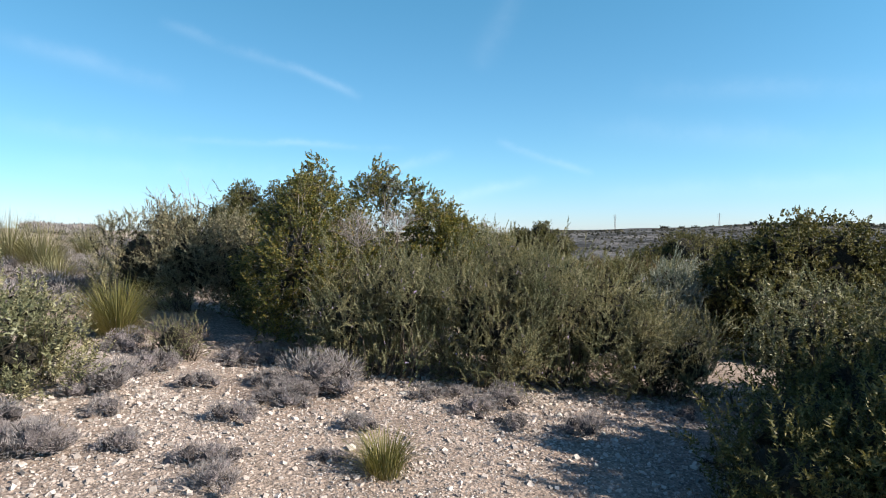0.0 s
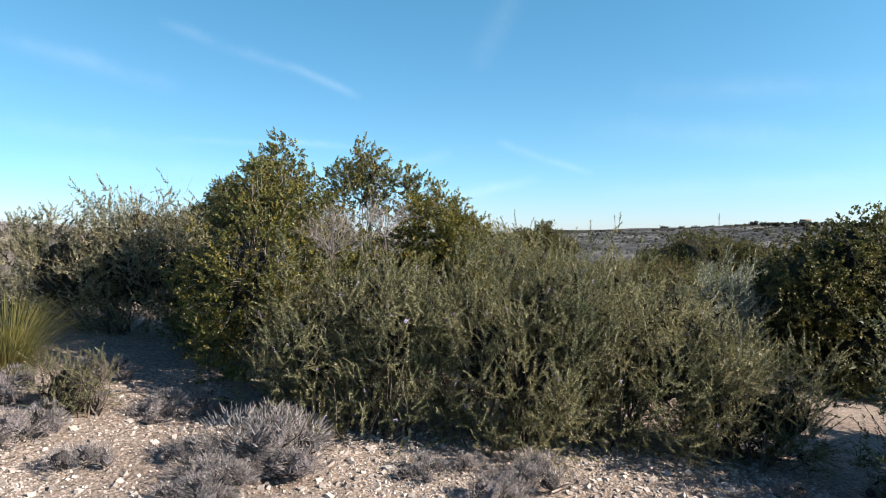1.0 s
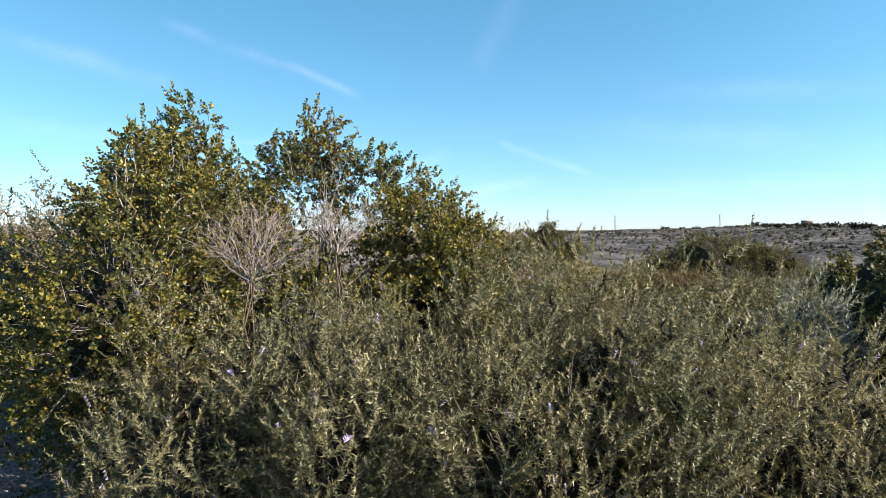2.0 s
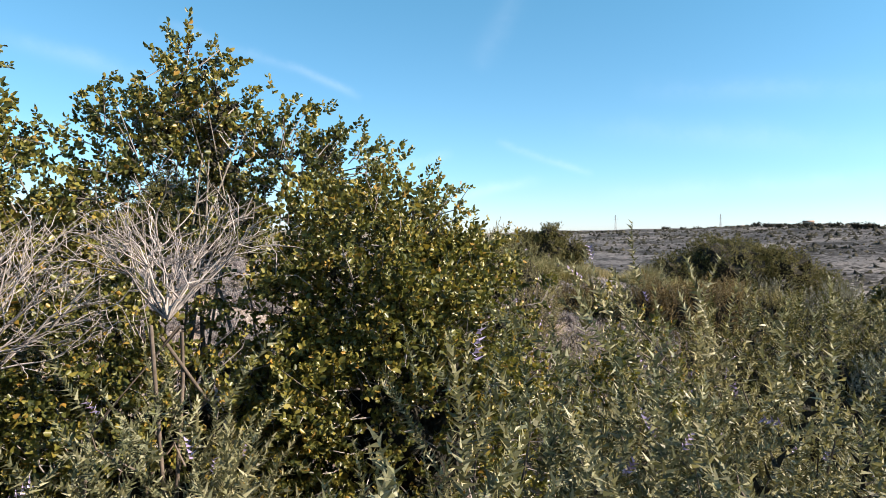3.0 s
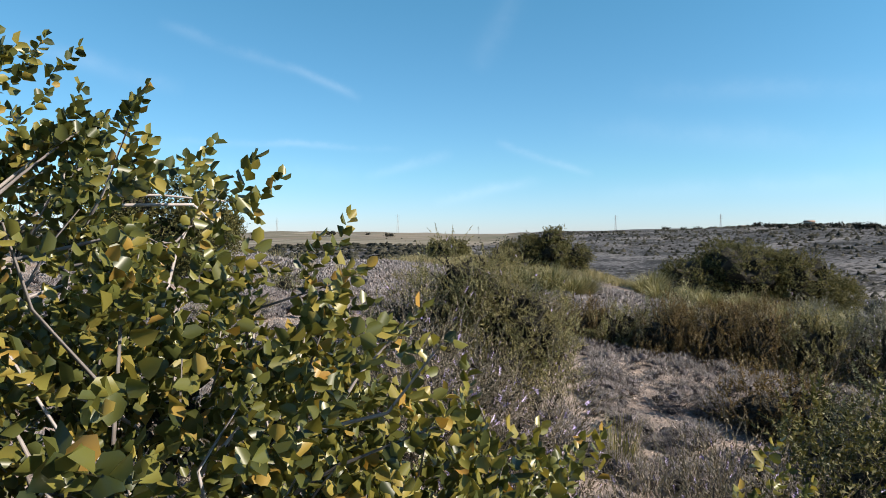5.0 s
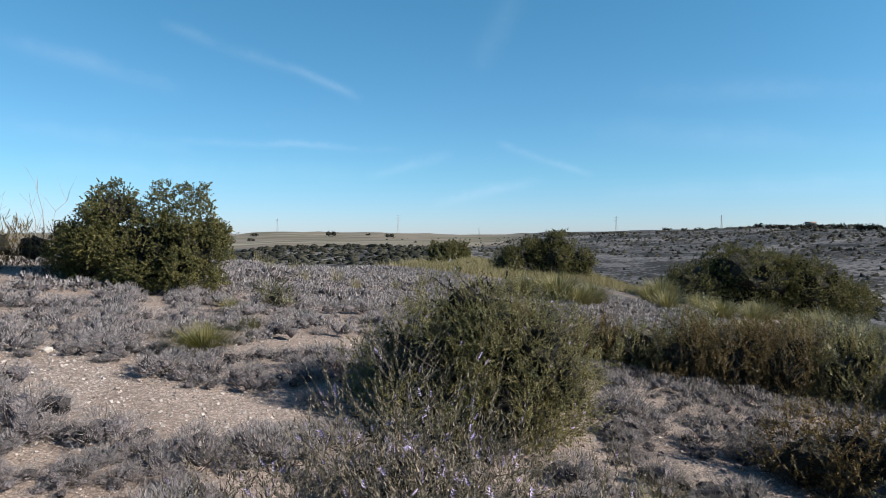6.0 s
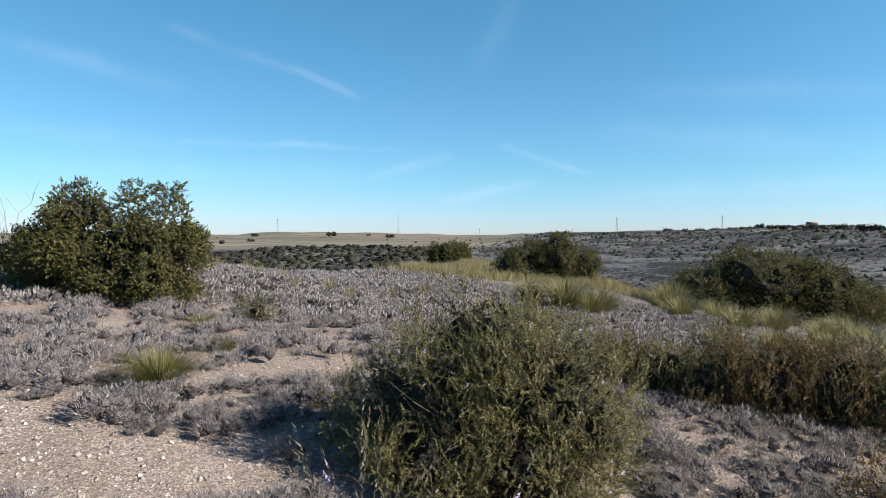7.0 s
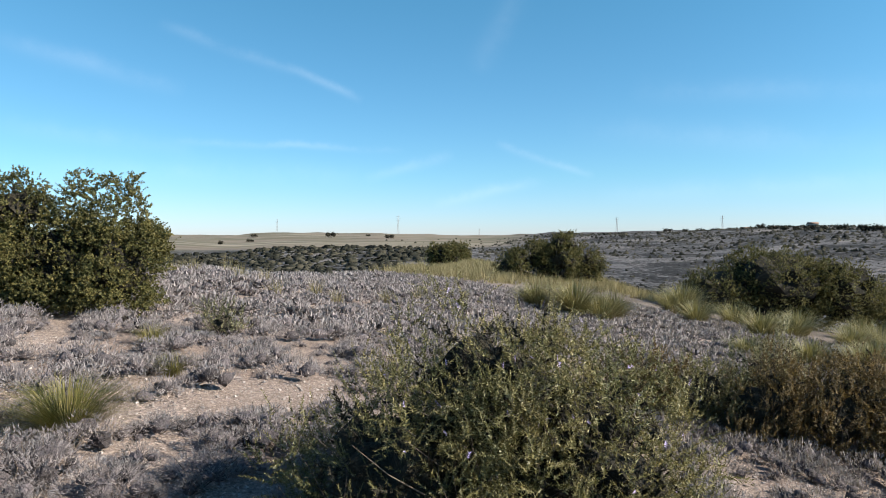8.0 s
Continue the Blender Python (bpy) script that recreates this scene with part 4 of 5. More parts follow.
bush("oak_bush", -5.9, 20.4, lumps([(-0.9, 0, 0.65, 0.85, 0.8, 0.75), (0.1, 0, 0.8, 1.0, 0.9, 0.9), (0.95, -0.1, 0.7, 0.7, 0.8, 0.8), (-0.7, 0, 1.62, 0.55, 0.55, 0.42), (-1.6, 0.1, 0.7, 0.5, 0.6, 0.7)], 24, 9)
     + [(0.28, 0, 1.72, 0.26, 0.3, 0.36), (0.3, 0, 2.02, 0.2, 0.22, 0.2), (0.95, 0, 1.62, 0.30, 0.36, 0.36), (1.0, 0, 1.95, 0.24, 0.26, 0.22), (0.7, -0.2, 1.45, 0.3, 0.3, 0.3), (-0.55, -0.1, 1.98, 0.3, 0.3, 0.2), (-0.95, 0.1, 1.92, 0.26, 0.3, 0.2)],
     HOLM_FAR_SPRIGS, 17000, M_HOLM, M_BARK, "rounded holm oak bush with lumpy crown among grey shrubs", "bush", "oak bushes", 24, 0.3, 0.5, 40, 0.035, (0.5, 0.85), leaves_name="leafage", rough=0.06, clump=5, clump_r=0.06, clump_long=0.05, shell=(0.7, 1.03), open_at=-0.4, core=[(-0.9, 0, 0.65, 0.85, 0.8, 0.75), (0.1, 0, 0.8, 1.0, 0.9, 0.9), (0.95, -0.1, 0.7, 0.7, 0.8, 0.8), (-0.7, 0, 1.62, 0.55, 0.55, 0.42)], heart=0.58)
bush("oak_bush", 17.5, 41.5, lumps([(-3.2, 0, 1.5, 1.9, 1.8, 1.5), (-0.4, 0, 2.1, 2.6, 2.2, 1.9), (2.6, 0, 1.8, 2.2, 2.0, 1.7), (4.6, 0, 1.0, 1.5, 1.5, 1.2)], 25, 12),
     HOLM_FAR_SPRIGS, 21000, M_HOLM, M_BARK, "wide low holm oak thicket on the slope", "bush", "oak bushes", 25, 0.25, 0.5, 30, 0.08, (0.85, 1.5), leaves_name="leafage", rough=0.06, clump_r=0.14, clump_long=0.1, shell=(0.8, 1.03), core=[(-3.2, 0, 1.5, 1.9, 1.8, 1.5), (-0.4, 0, 2.1, 2.6, 2.2, 1.9), (2.6, 0, 1.8, 2.2, 2.0, 1.7)], heart=0.8)
bush("oak_bush", 7.3, 50.0, lumps([(-1.9, 0, 0.9, 1.5, 1.4, 1.1), (0.3, 0, 1.3, 1.7, 1.5, 1.3), (0.8, 0, 2.4, 1.2, 0.9, 0.8), (-0.8, 0, 1.9, 1.1, 0.9, 0.8), (2.2, 0, 1.2, 1.1, 1.0, 1.0)], 26, 8),
     HOLM_FAR_SPRIGS, 9000, M_HOLM, M_BARK, "holm oak bush on the ridge among yellow grass", "bush", "oak bushes", 26, 0.35, 0.5, 24, 0.06, (0.9, 1.7), leaves_name="leafage", rough=0.14, clump_r=0.12, clump_long=0.15, shell=(0.7, 1.05), open_at=-0.3)
bush("oak_bush", 1.0, 104.0, lumps([(-0.8, 0, 2.0, 2.2, 2.2, 2.1), (1.2, 0, 1.9, 2.0, 2.0, 1.9)], 27, 8),
     HOLM_FAR_SPRIGS, 4000, M_HOLM, M_BARK, "lone round holm oak at the edge of the rise", "bush", "oak bushes", 27, 0.2, 0.5, 20, 0.1, (2.2, 3.6), leaves_name="leafage", rough=0.06, clump_r=0.2, clump_long=0.1, shell=(0.8, 1.03))


rosemary(-9.6, 21.0, [(0, 0, 0.5, 0.7, 0.6, 0.6), (0.8, 0.2, 0.45, 0.6, 0.6, 0.5)], 900, 70, "rust-brown bush beside the track", M_BROWN, 0, 20, THICKET_SPRIGS, 0.75, 0.25, 40)
rosemary(-3.1, 19.9, [(0, 0, 0.18, 0.3, 0.3, 0.28)], 260, 71, "small olive bush among grey shrubs", sprigs=ROSE_FAR_SPRIGS)
rosemary(2.3, 22.4, [(0, 0, 0.2, 0.4, 0.4, 0.3)], 260, 72, "small brown bush among grey shrubs", M_BROWN, 0, 12, THICKET_SPRIGS, 0.7, 0.25, 20)


def sapling(x, y, tall, seed):
    """A leafless young tree: a thin stem with a few rising twigs."""
    r = np.random.default_rng(seed)
    ob = thing("bare_sapling", (x, y, ground_at(x, y) - 0.02), "thin leafless sapling beside the track", "tree", "bare saplings")
    for k in range(3):
        tip = np.array([r.normal() * 0.15 * tall, r.normal() * 0.1 * tall, tall * r.uniform(0.75, 1.0)])
        line = bent((0.02 * k, 0, 0), tip, r, 0.06, 7)
        v, f = tubes([(line, 0.011, 0.003)])
        part("stem", make_mesh("stem", v, [f], M_TWIG), ob)
        for _ in range(5):
            q = line[r.integers(2, 6)]
            v, f = tubes([(bent(q, q + unit(np.array([r.normal() * 0.6, r.normal() * 0.4, 1.0])) * tall * r.uniform(0.15, 0.35), r, 0.08, 4), 0.005, 0.002)], 3)
            part("twig", make_mesh("twig", v, [f], M_TWIG), ob)


sapling(-9.0, 21.7, 2.2, 73)
sapling(-10.0, 21.5, 1.8, 74)


# ---------------------------------------------------------------- grass
def blades(r, count, tall, reach, wide, root):
    """Arching grass blades of three lengths each."""
    a = r.uniform(0, 2 * np.pi, count)
    out = np.stack([np.cos(a), np.sin(a), 0 * a], -1)
    side = np.stack([-np.sin(a), np.cos(a), 0 * a], -1)
    h = tall * r.uniform(0.55, 1.1, count)
    q = reach * r.uniform(0.0, 1.15, count) ** 0.7
    base = out * (root * r.uniform(0, 1, count) ** 0.5)[:, None]
    rows = []
    for t, w in ((0, 1.0), (0.45, 0.8), (0.8, 0.5), (1.0, 0.05)):
        p = base + out * (q * t**1.5)[:, None] + np.array([0, 0, 1]) * (h * (t - 0.28 * (q / max(reach, 1e-6)) * t**3))[:, None]
        rows += [p - side * wide * w / 2, p + side * wide * w / 2]
    v = np.stack(rows, 1)
    f = np.array([[0, 1, 3, 2], [2, 3, 5, 4], [4, 5, 7, 6]])
    return v.reshape(-1, 3), (f[None] + (np.arange(count) * 8)[:, None, None]).reshape(-1, 4)


def tussock(x, y, tall, reach, count, seed, mat=None, label="tussock of green and straw-coloured esparto grass", wide=0.006):
    r = np.random.default_rng(seed)
    ob = thing("grass_tussock", (x, y, ground_at(x, y) - 0.01), label, "grass", "grass tussocks")
    v, f = blades(r, count, tall, reach, wide, 0.16 * tall + 0.05)
    part("grass_tuft", make_mesh("grass_tuft", v, [f], mat or M_GRASS), ob, kind="stuff")
    v, f = blades(r, count // 3, tall * 0.55, reach * 0.9, wide, 0.14)
    part("dry_tuft", make_mesh("dry_tuft", v, [f], M_STRAW), ob, "dead straw-coloured blades", "stuff")
    return ob


for k, (gx, gy, tall, reach, n) in enumerate([
        (-3.4, 6.35, 0.72, 0.72, 900), (-0.35, 3.62, 0.30, 0.22, 420), (-6.5, 9.9, 0.95, 0.8, 520), (-7.4, 10.4, 1.0, 0.8, 480), (-5.7, 9.0, 0.6, 0.55, 350),
        (-2.85, 15.55, 0.52, 0.6, 900), (-2.9, 17.6, 0.3, 0.3, 200), (-3.6, 18.6, 0.35, 0.3, 200), (4.3, 29.2, 1.25, 1.3, 600), (5.6, 29.8, 1.0, 1.1, 450), (3.3, 30.5, 1.0, 1.1, 450),
        (10.8, 37.2, 1.5, 1.5, 550), (8.7, 24.5, 0.7, 0.8, 380), (9.6, 24.0, 0.75, 0.8, 380), (10.4, 24.8, 0.75, 0.8, 380), (7.6, 25.2, 0.5, 0.6, 260), (11.5, 24.3, 0.75, 0.8, 300), (-8.6, 11.2, 0.9, 0.7, 350), (-5.2, 9.6, 0.7, 0.5, 250), (-9.8, 12.5, 0.9, 0.7, 350), (-7.0, 12.0, 0.8, 0.6, 300), (4.9, 28.4, 0.9, 1.0, 350), (9.9, 36.2, 1.1, 1.1, 300), (12.6, 25.2, 0.9, 0.8, 300), (13.6, 24.6, 0.9, 0.8, 300), (1.75, 12.0, 0.6, 0.25, 90), (14.5, 28.0, 1.0, 1.0, 300), (13.0, 29.5, 1.0, 1.0, 300), (15.5, 30.5, 1.1, 1.1, 300), (12.0, 31.0, 1.0, 1.0, 300), (16.5, 33.0, 1.2, 1.1, 300), (14.0, 34.0, 1.2, 1.2, 300), (11.0, 33.0, 1.1, 1.1, 300), (10.2, 29.5, 1.0, 1.0, 300), (17.8, 36.0, 1.2, 1.2, 300), (9.0, 31.5, 1.0, 1.0, 300)]):
    tussock(gx, gy, tall, reach, n if gy < 8 else int(n * 1.7), 100 + k, M_PALEGRASS if gy > 20 or gx < -5 else None, wide=0.0045 if gy < 20 else 0.018)

for k, (gx, gy, tall) in enumerate([(-6.7, 27.5, 0.7), (-6.0, 28.3, 0.8), (-5.2, 27.0, 0.6), (-3.6, 24.6, 0.55), (-2.9, 25.6, 0.6), (-2.2, 24.8, 0.5), (-4.4, 26.4, 0.6), (-1.2, 26.0, 0.5), (-0.4, 27.5, 0.6), (-7.4, 28.0, 0.6)]):
    tussock(gx, gy, tall, 0.28, 70, 170 + k, M_STRAW, "wisp of thin dead grass stalks among grey shrubs", 0.008)


def meadow():
    """Dry grass on the crest, too many tufts to count."""
    r = np.random.default_rng(61)
    shapes = []
    for _ in range(5):
        shapes.append(joined([needle((r.normal() * 0.16, r.normal() * 0.16, 0), unit(np.array([r.normal() * 0.28, r.normal() * 0.28, 1.0])), unit(np.array([r.normal(), r.normal(), 0])), r.uniform(0.6, 1.1), 0.038) for _ in range(15)]))
    n = 9000
    d, a = r.uniform(20, 95, n), np.radians(r.uniform(-16, 24, n))
    x, y = d * np.sin(a), 10 + d * np.cos(a)
    p = np.stack([x, y], -1)
    ok = (wave(p, 0.22, 62, 3) + 0.06 * (d - 34) > 0.0) & (a > -0.2)
    x, y, d = x[ok], y[ok], d[ok]
    pts = np.stack([x, y, height(x, y)], -1)
    ways = unit(np.stack([r.normal(size=len(x)) * 0.12, r.normal(size=len(x)) * 0.12, np.ones(len(x))], -1))
    size = r.uniform(0.3, 0.65, len(x)) * (0.8 + d / 110)
    pick = r.integers(0, 5, len(x))
    v, f = joined([spread(shapes[k], pts[pick == k], ways[pick == k], size[pick == k], r) for k in range(5)])
    ob = new("dry_grass", make_mesh("dry_grass", v, [f], M_STRAW))
    tagged(ob, "pale yellow dry grass along the crest", "grass", kind="stuff")


meadow()

# ---------------------------------------------------------------- low grey shrubs
def grey_shapes(count, shoots, seed, long, wide, low=1.0):
    """Meshes of domed dwarf shrubs, one metre across: short fine shoots over the lobes, woody stems below."""
    out = []
    for k in range(count):
        r = np.random.default_rng(seed + k)
        lobes = []
        for i in range(r.integers(8, 13)):
            a, q = i * 2.4 + r.normal() * 0.4, 0.36 * math.sqrt((i + 0.3) / 11)
            w = r.uniform(0.12, 0.21)
            lobes.append((q * math.cos(a), q * math.sin(a), (0.26 - 1.1 * q * q + r.normal() * 0.04) * low, w, w * r.uniform(0.8, 1.2), w * r.uniform(0.95, 1.35) * low))
        p, d = in_lobes(lobes, shoots, r, seed + k, (0.8, 1.04), 0.14, -0.45, -2.0)
        p[:, 2] = np.maximum(p[:, 2], 0.01)
        ways = unit(d * 0.62 + np.array([0, 0, 0.42]) + r.normal(size=d.shape) * 0.25)
        blade = needle((0, 0, -0.35), np.array([0, 0, 1.0]), np.array([1.0, 0, 0]), 1.0, wide / long)
        v, f = spread(blade, p, ways, r.uniform(0.6, 1.25, len(p)) * long, r)
        lines = []
        for i in r.choice(len(p), 10, replace=False):
            lines.append((bent((r.normal() * 0.04, r.normal() * 0.04, -0.04), p[i] + ways[i] * 0.05, r, 0.15, 4), 0.011, 0.003))
        out.append(((v, f), tubes(lines, 3), lobes))
    return out


def shrub_spots(r):
    """Where the dwarf shrubs stand: places, sizes and shares."""
    spots = [  # those beside the start
        (-0.98, 5.2, 0.85), (-1.25, 4.75, 0.5), (-2.0, 5.9, 0.45), (-1.75, 6.1, 0.4), (-2.5, 5.2, 0.5), (-2.85, 4.9, 0.45), (-2.55, 4.55, 0.6), (-3.1, 5.9, 0.5),
        (-2.55, 6.0, 0.35), (-1.45, 4.2, 0.35), (-2.3, 4.1, 0.3), (-0.15, 5.3, 0.35), (0.25, 5.0, 0.38), (0.5, 5.3, 0.5), (0.55, 4.75, 0.35), (0.15, 5.45, 0.3),
        (-0.6, 4.3, 0.3), (-2.75, 3.65, 0.5), (-2.35, 3.45, 0.5), (-1.35, 3.5, 0.4), (-1.2, 3.2, 0.35), (1.1, 4.7, 0.4), (1.4, 3.35, 0.4), (-0.7, 3.75, 0.22),
        (-2.0, 4.95, 0.35), (-3.4, 6.5, 0.5), (-2.7, 6.5, 0.45), (-2.9, 3.1, 0.5), (-1.9, 3.6, 0.3), (2.95, 7.6, 0.4), (3.3, 8.3, 0.35), (2.9, 5.6, 0.3), (2.2, 5.5, 0.25)]
    near = [(a, b, c * 1.2) for a, b, c in spots]
    while len(near) < 52:
        x, y = r.uniform(-3.3, -0.9), r.uniform(3.4, 6.6)
        if wave(np.array([[x, y]]), 1.1, 73, 2)[0] > 0.0 - 0.25 * (x + 2.2):
            near.append((x, y, r.uniform(0.22, 0.5)))
    n = 9600
    x, y = r.uniform(-14, 13, n), r.uniform(10.8, 38, n)
    x[9000:], y[9000:] = r.uniform(-10, -4.4, 600), r.uniform(6.0, 11.5, 600)  # the bank beside the start
    p = np.stack([x, y], -1)
    patch = wave(p, 0.8, 71, 3) + 0.05 * (y - 14)
    bare = np.zeros(n, bool)  # strips of open gravel across the slope
    for ax, ay, bx, by, wide in ((-1.3, 17.4, -2.7, 15.9, 0.45), (-2.7, 15.9, -3.6, 14.2, 0.28), (-1.8, 13.5, -4.8, 14.2, 0.72), (-4.2, 17.9, -6.5, 18.3, 0.4), (2.6, 13.2, 3.4, 16.5, 0.16)):
        seg = np.array([bx - ax, by - ay])
        t = np.clip(((p - (ax, ay)) @ seg) / (seg @ seg), 0, 1)
        bare |= np.hypot(*(p - (ax, ay) - t[:, None] * seg).T) < wide * (1 + 0.4 * wave(p, 3.0, 72, 2))
    ok = (patch > -0.75) & ~bare & ~((x < track_edge(y) + 0.15) & (x > track_edge(y) - 3.0) & (y > 13) & (y < 30))
    ok &= (np.hypot(x - 0.6, y - 14.3) > 1.45) & ((np.abs(x) < 3 + 0.75 * (y - 6)) | (np.arange(n) >= 9000)) & ~((y < 12.2) & (np.abs(x - 0.2) < 1.3))
    s = (0.3 + 0.75 * r.uniform(0, 1, n) ** 1.4) * np.where(y > 20, 1.2, 1.0)
    rest = []
    cells = {}
    for i in np.flatnonzero(ok):
        key = (int(x[i] // 0.37), int(y[i] // 0.37))
        if cells.get(key, 0) < 1:
            cells[key] = 1
            rest.append((x[i], y[i], s[i]))
    rest.sort(key=lambda q: math.hypot(q[0], q[1] - 11))
    return near, rest


def grey_scrub():
    r = np.random.default_rng(70)
    fine = grey_shapes(5, 2400, 300, 0.066, 0.0066)
    shapes = grey_shapes(6, 1250, 320, 0.056, 0.0105, 0.85)
    lean = grey_shapes(6, 580, 340, 0.058, 0.0135, 0.62) + grey_shapes(6, 130, 360, 0.08, 0.036, 0.5)
    meshes = [(make_mesh("foliage", v, [f], M_GREY), make_mesh("woody_base", sv, [sf], M_STEM), heart_mesh(lobes[::2], 0.6, r, M_GREYGAP, -0.03, 2)) for k, ((v, f), (sv, sf), lobes) in enumerate(fine + shapes)]
    near, rest = shrub_spots(r)
    singles, mass = near + rest[:265], rest[265:3500]
    firsts = {}
    for k, (x, y, s) in enumerate(singles):
        i = k % 5 if k < 165 else 5 + k % 6
        m = pose(x, y, ground_at(x, y) - 0.01, 0, 0, r.uniform(0, 360)) @ Matrix.Diagonal((s, s, s * r.uniform(0.65, 0.9), 1))
        if i not in firsts:
            ob = thing("dwarf_shrub", (0, 0, 0), "low grey-leaved dwarf shrub on stony ground", "shrub", "grey dwarf shrubs")
            part("foliage", meshes[i][0], ob, kind="stuff")
            part("woody_base", meshes[i][1], ob, "brown woody stems", "stuff")
            part("shade_core", meshes[i][2], ob, kind="stuff")
            ob.matrix_basis = m
            firsts[i] = ob
        else:
            old = firsts[i].scale.copy()
            firsts[i].scale = (1, 1, 1)
            copy_thing(firsts[i], m)
            firsts[i].scale = old
    x, y, s = np.array(mass).T
    pts = np.stack([x, y, height(x, y) - 0.01], -1)
    ways = np.tile([0.0, 0, 1], (len(x), 1))
    pick = r.integers(0, 6, len(x)) + np.where(np.arange(len(x)) < 650, 0, 6)
    v, f = joined([spread(lean[k][0], pts[pick == k], ways[pick == k], s[pick == k], np.random.default_rng(k)) for k in range(len(lean))])
    # Dark cores that stand in for the shade between the twigs.
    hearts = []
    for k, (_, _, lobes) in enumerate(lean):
        me = heart_mesh(lobes[::3], 0.62, r, M_GREYGAP, -0.03, 1)
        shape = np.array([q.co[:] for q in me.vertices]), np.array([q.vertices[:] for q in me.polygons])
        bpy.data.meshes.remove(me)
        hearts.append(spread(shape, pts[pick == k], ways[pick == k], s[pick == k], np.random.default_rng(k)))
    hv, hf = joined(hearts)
    tagged(new("grey_shade_core", make_mesh("grey_shade_core", hv, [hf], M_GREYGAP)), "dark twig lumps put in for the shade under the grey scrub", "shrub", kind="stuff")
    tagged(new("grey_scrub", make_mesh("grey_scrub", v, [f], M_GREY)), "low grey scrub covering the open slope", "shrub", kind="stuff")


grey_scrub()


# ---------------------------------------------------------------- stones
def stone_shape(r):
    """A broken stone, about one across: a cut cube with uneven corners."""
    bm = bmesh.new()
    bmesh.ops.create_icosphere(bm, subdivisions=1, radius=0.5)
    for v in bm.verts:
        v.co = Vector(v.co) * r.uniform(0.7, 1.15)
        v.co.z *= 0.62
    bm.verts.ensure_lookup_table()
    v = np.array([q.co[:] for q in bm.verts])
    f = np.array([[w.index for w in q.verts] for q in bm.faces])
    bm.free()
    return v, f


def cube_stone(r):
    c = np.array([[a, b, d] for d in (-0.32, 0.32) for a, b in ((-0.5, -0.5), (0.5, -0.5), (0.5, 0.5), (-0.5, 0.5))])
    c = c * r.uniform(0.55, 1.1, c.shape)
    return c, np.array([[4, 5, 6, 7], [0, 1, 5, 4], [1, 2, 6, 5], [2, 3, 7, 6], [3, 0, 4, 7]])


def crumb(r):
    """A splinter of stone: a crooked pyramid."""
    v = np.array([(-0.5, -0.5, -0.2), (0.5, -0.5, -0.2), (0.5, 0.5, -0.2), (-0.5, 0.5, -0.2), (0, 0, 0.4)]) * r.uniform(0.5, 1.15, (5, 3))
    v[4, :2] = r.uniform(-0.35, 0.35, 2)
    return v, np.array([[0, 1, 4], [1, 2, 4], [2, 3, 4], [3, 0, 4]])


def strew(name, shapes, areas, small, large, power, label, seed):
    r = np.random.default_rng(seed)
    xs, ys = zip(*[(r.uniform(x0, x1, n), r.uniform(y0, y1, n)) for x0, x1, y0, y1, n in areas])
    x, y = np.concatenate(xs), np.concatenate(ys)
    ok = wave(np.stack([x, y], -1), 1.6, 81, 3) > r.uniform(-1.3, 0.6, len(x))
    x, y = x[ok], y[ok]
    s = small + (large - small) * r.uniform(0, 1, len(x)) ** power
    pts = np.stack([x, y, height(x, y) + s * 0.1], -1)
    ways = unit(np.stack([r.normal(size=len(x)) * 0.5, r.normal(size=len(x)) * 0.5, np.ones(len(x))], -1))
    pick = r.integers(0, len(shapes), len(x))
    v, f = joined([spread(shapes[k], pts[pick == k], ways[pick == k], s[pick == k], r) for k in range(len(shapes))])
    tagged(new(name, make_mesh(name, v, [f], M_STONE, True)), label, "gravel", kind="stuff")


def gravel():
    r = np.random.default_rng(80)
    strew("gravel", [cube_stone(r) for _ in range(12)], ((-3.4, 2.5, 2.6, 6.2, 15000), (-5.0, 3.6, 12, 18, 14000)), 0.009, 0.043, 3.4, "broken pale limestone gravel strewn over the soil", 81)
    strew("stone_chips", [crumb(r) for _ in range(12)], ((-3.6, 2.6, 2.4, 6.5, 42000), (-5.8, 4.4, 11.6, 18.5, 40000), (-2, 3, 7, 11, 2500)), 0.007, 0.024, 1.2, "fine pale stone chips strewn over the soil", 82)


def loose_stones():
    r = np.random.default_rng(82)
    shapes = [make_mesh("stone", *[(v, [f]) for v, f in [stone_shape(r)]][0], M_WHITE if k < 4 else M_STONE, True) for k in range(9)]
    spots = [(-3.1, 14.9, 0.10, 0), (-4.5, 15.0, 0.16, 1), (-2.6, 13.1, 0.09, 2), (-0.55, 12.2, 0.08, 3), (-0.6, 3.95, 0.09, 0), (1.25, 4.75, 0.07, 1), (-0.35, 5.35, 0.08, 2), (1.0, 5.2, 0.07, 3), (0.55, 5.6, 0.06, 0)]
    for _ in range(110):
        a = r.uniform()
        x, y = (r.uniform(-3.2, 2.0), r.uniform(2.6, 5.9)) if a < 0.62 else (r.uniform(-6, 4.5), r.uniform(11.5, 18))
        spots.append((x, y, 0.025 + 0.04 * r.uniform() ** 2.5, int(r.integers(0, 9))))
    for x, y, s, k in spots:
        ob = new("stone", shapes[k])
        ob.matrix_basis = pose(x, y, ground_at(x, y) + s * 0.13, r.uniform(-12, 12), r.uniform(-12, 12), r.uniform(0, 360)) @ Matrix.Scale(s, 4)
        tagged(ob, "small white limestone stone" if k < 4 else "small pale grey limestone stone", "stone", "loose stones")


gravel()
loose_stones()


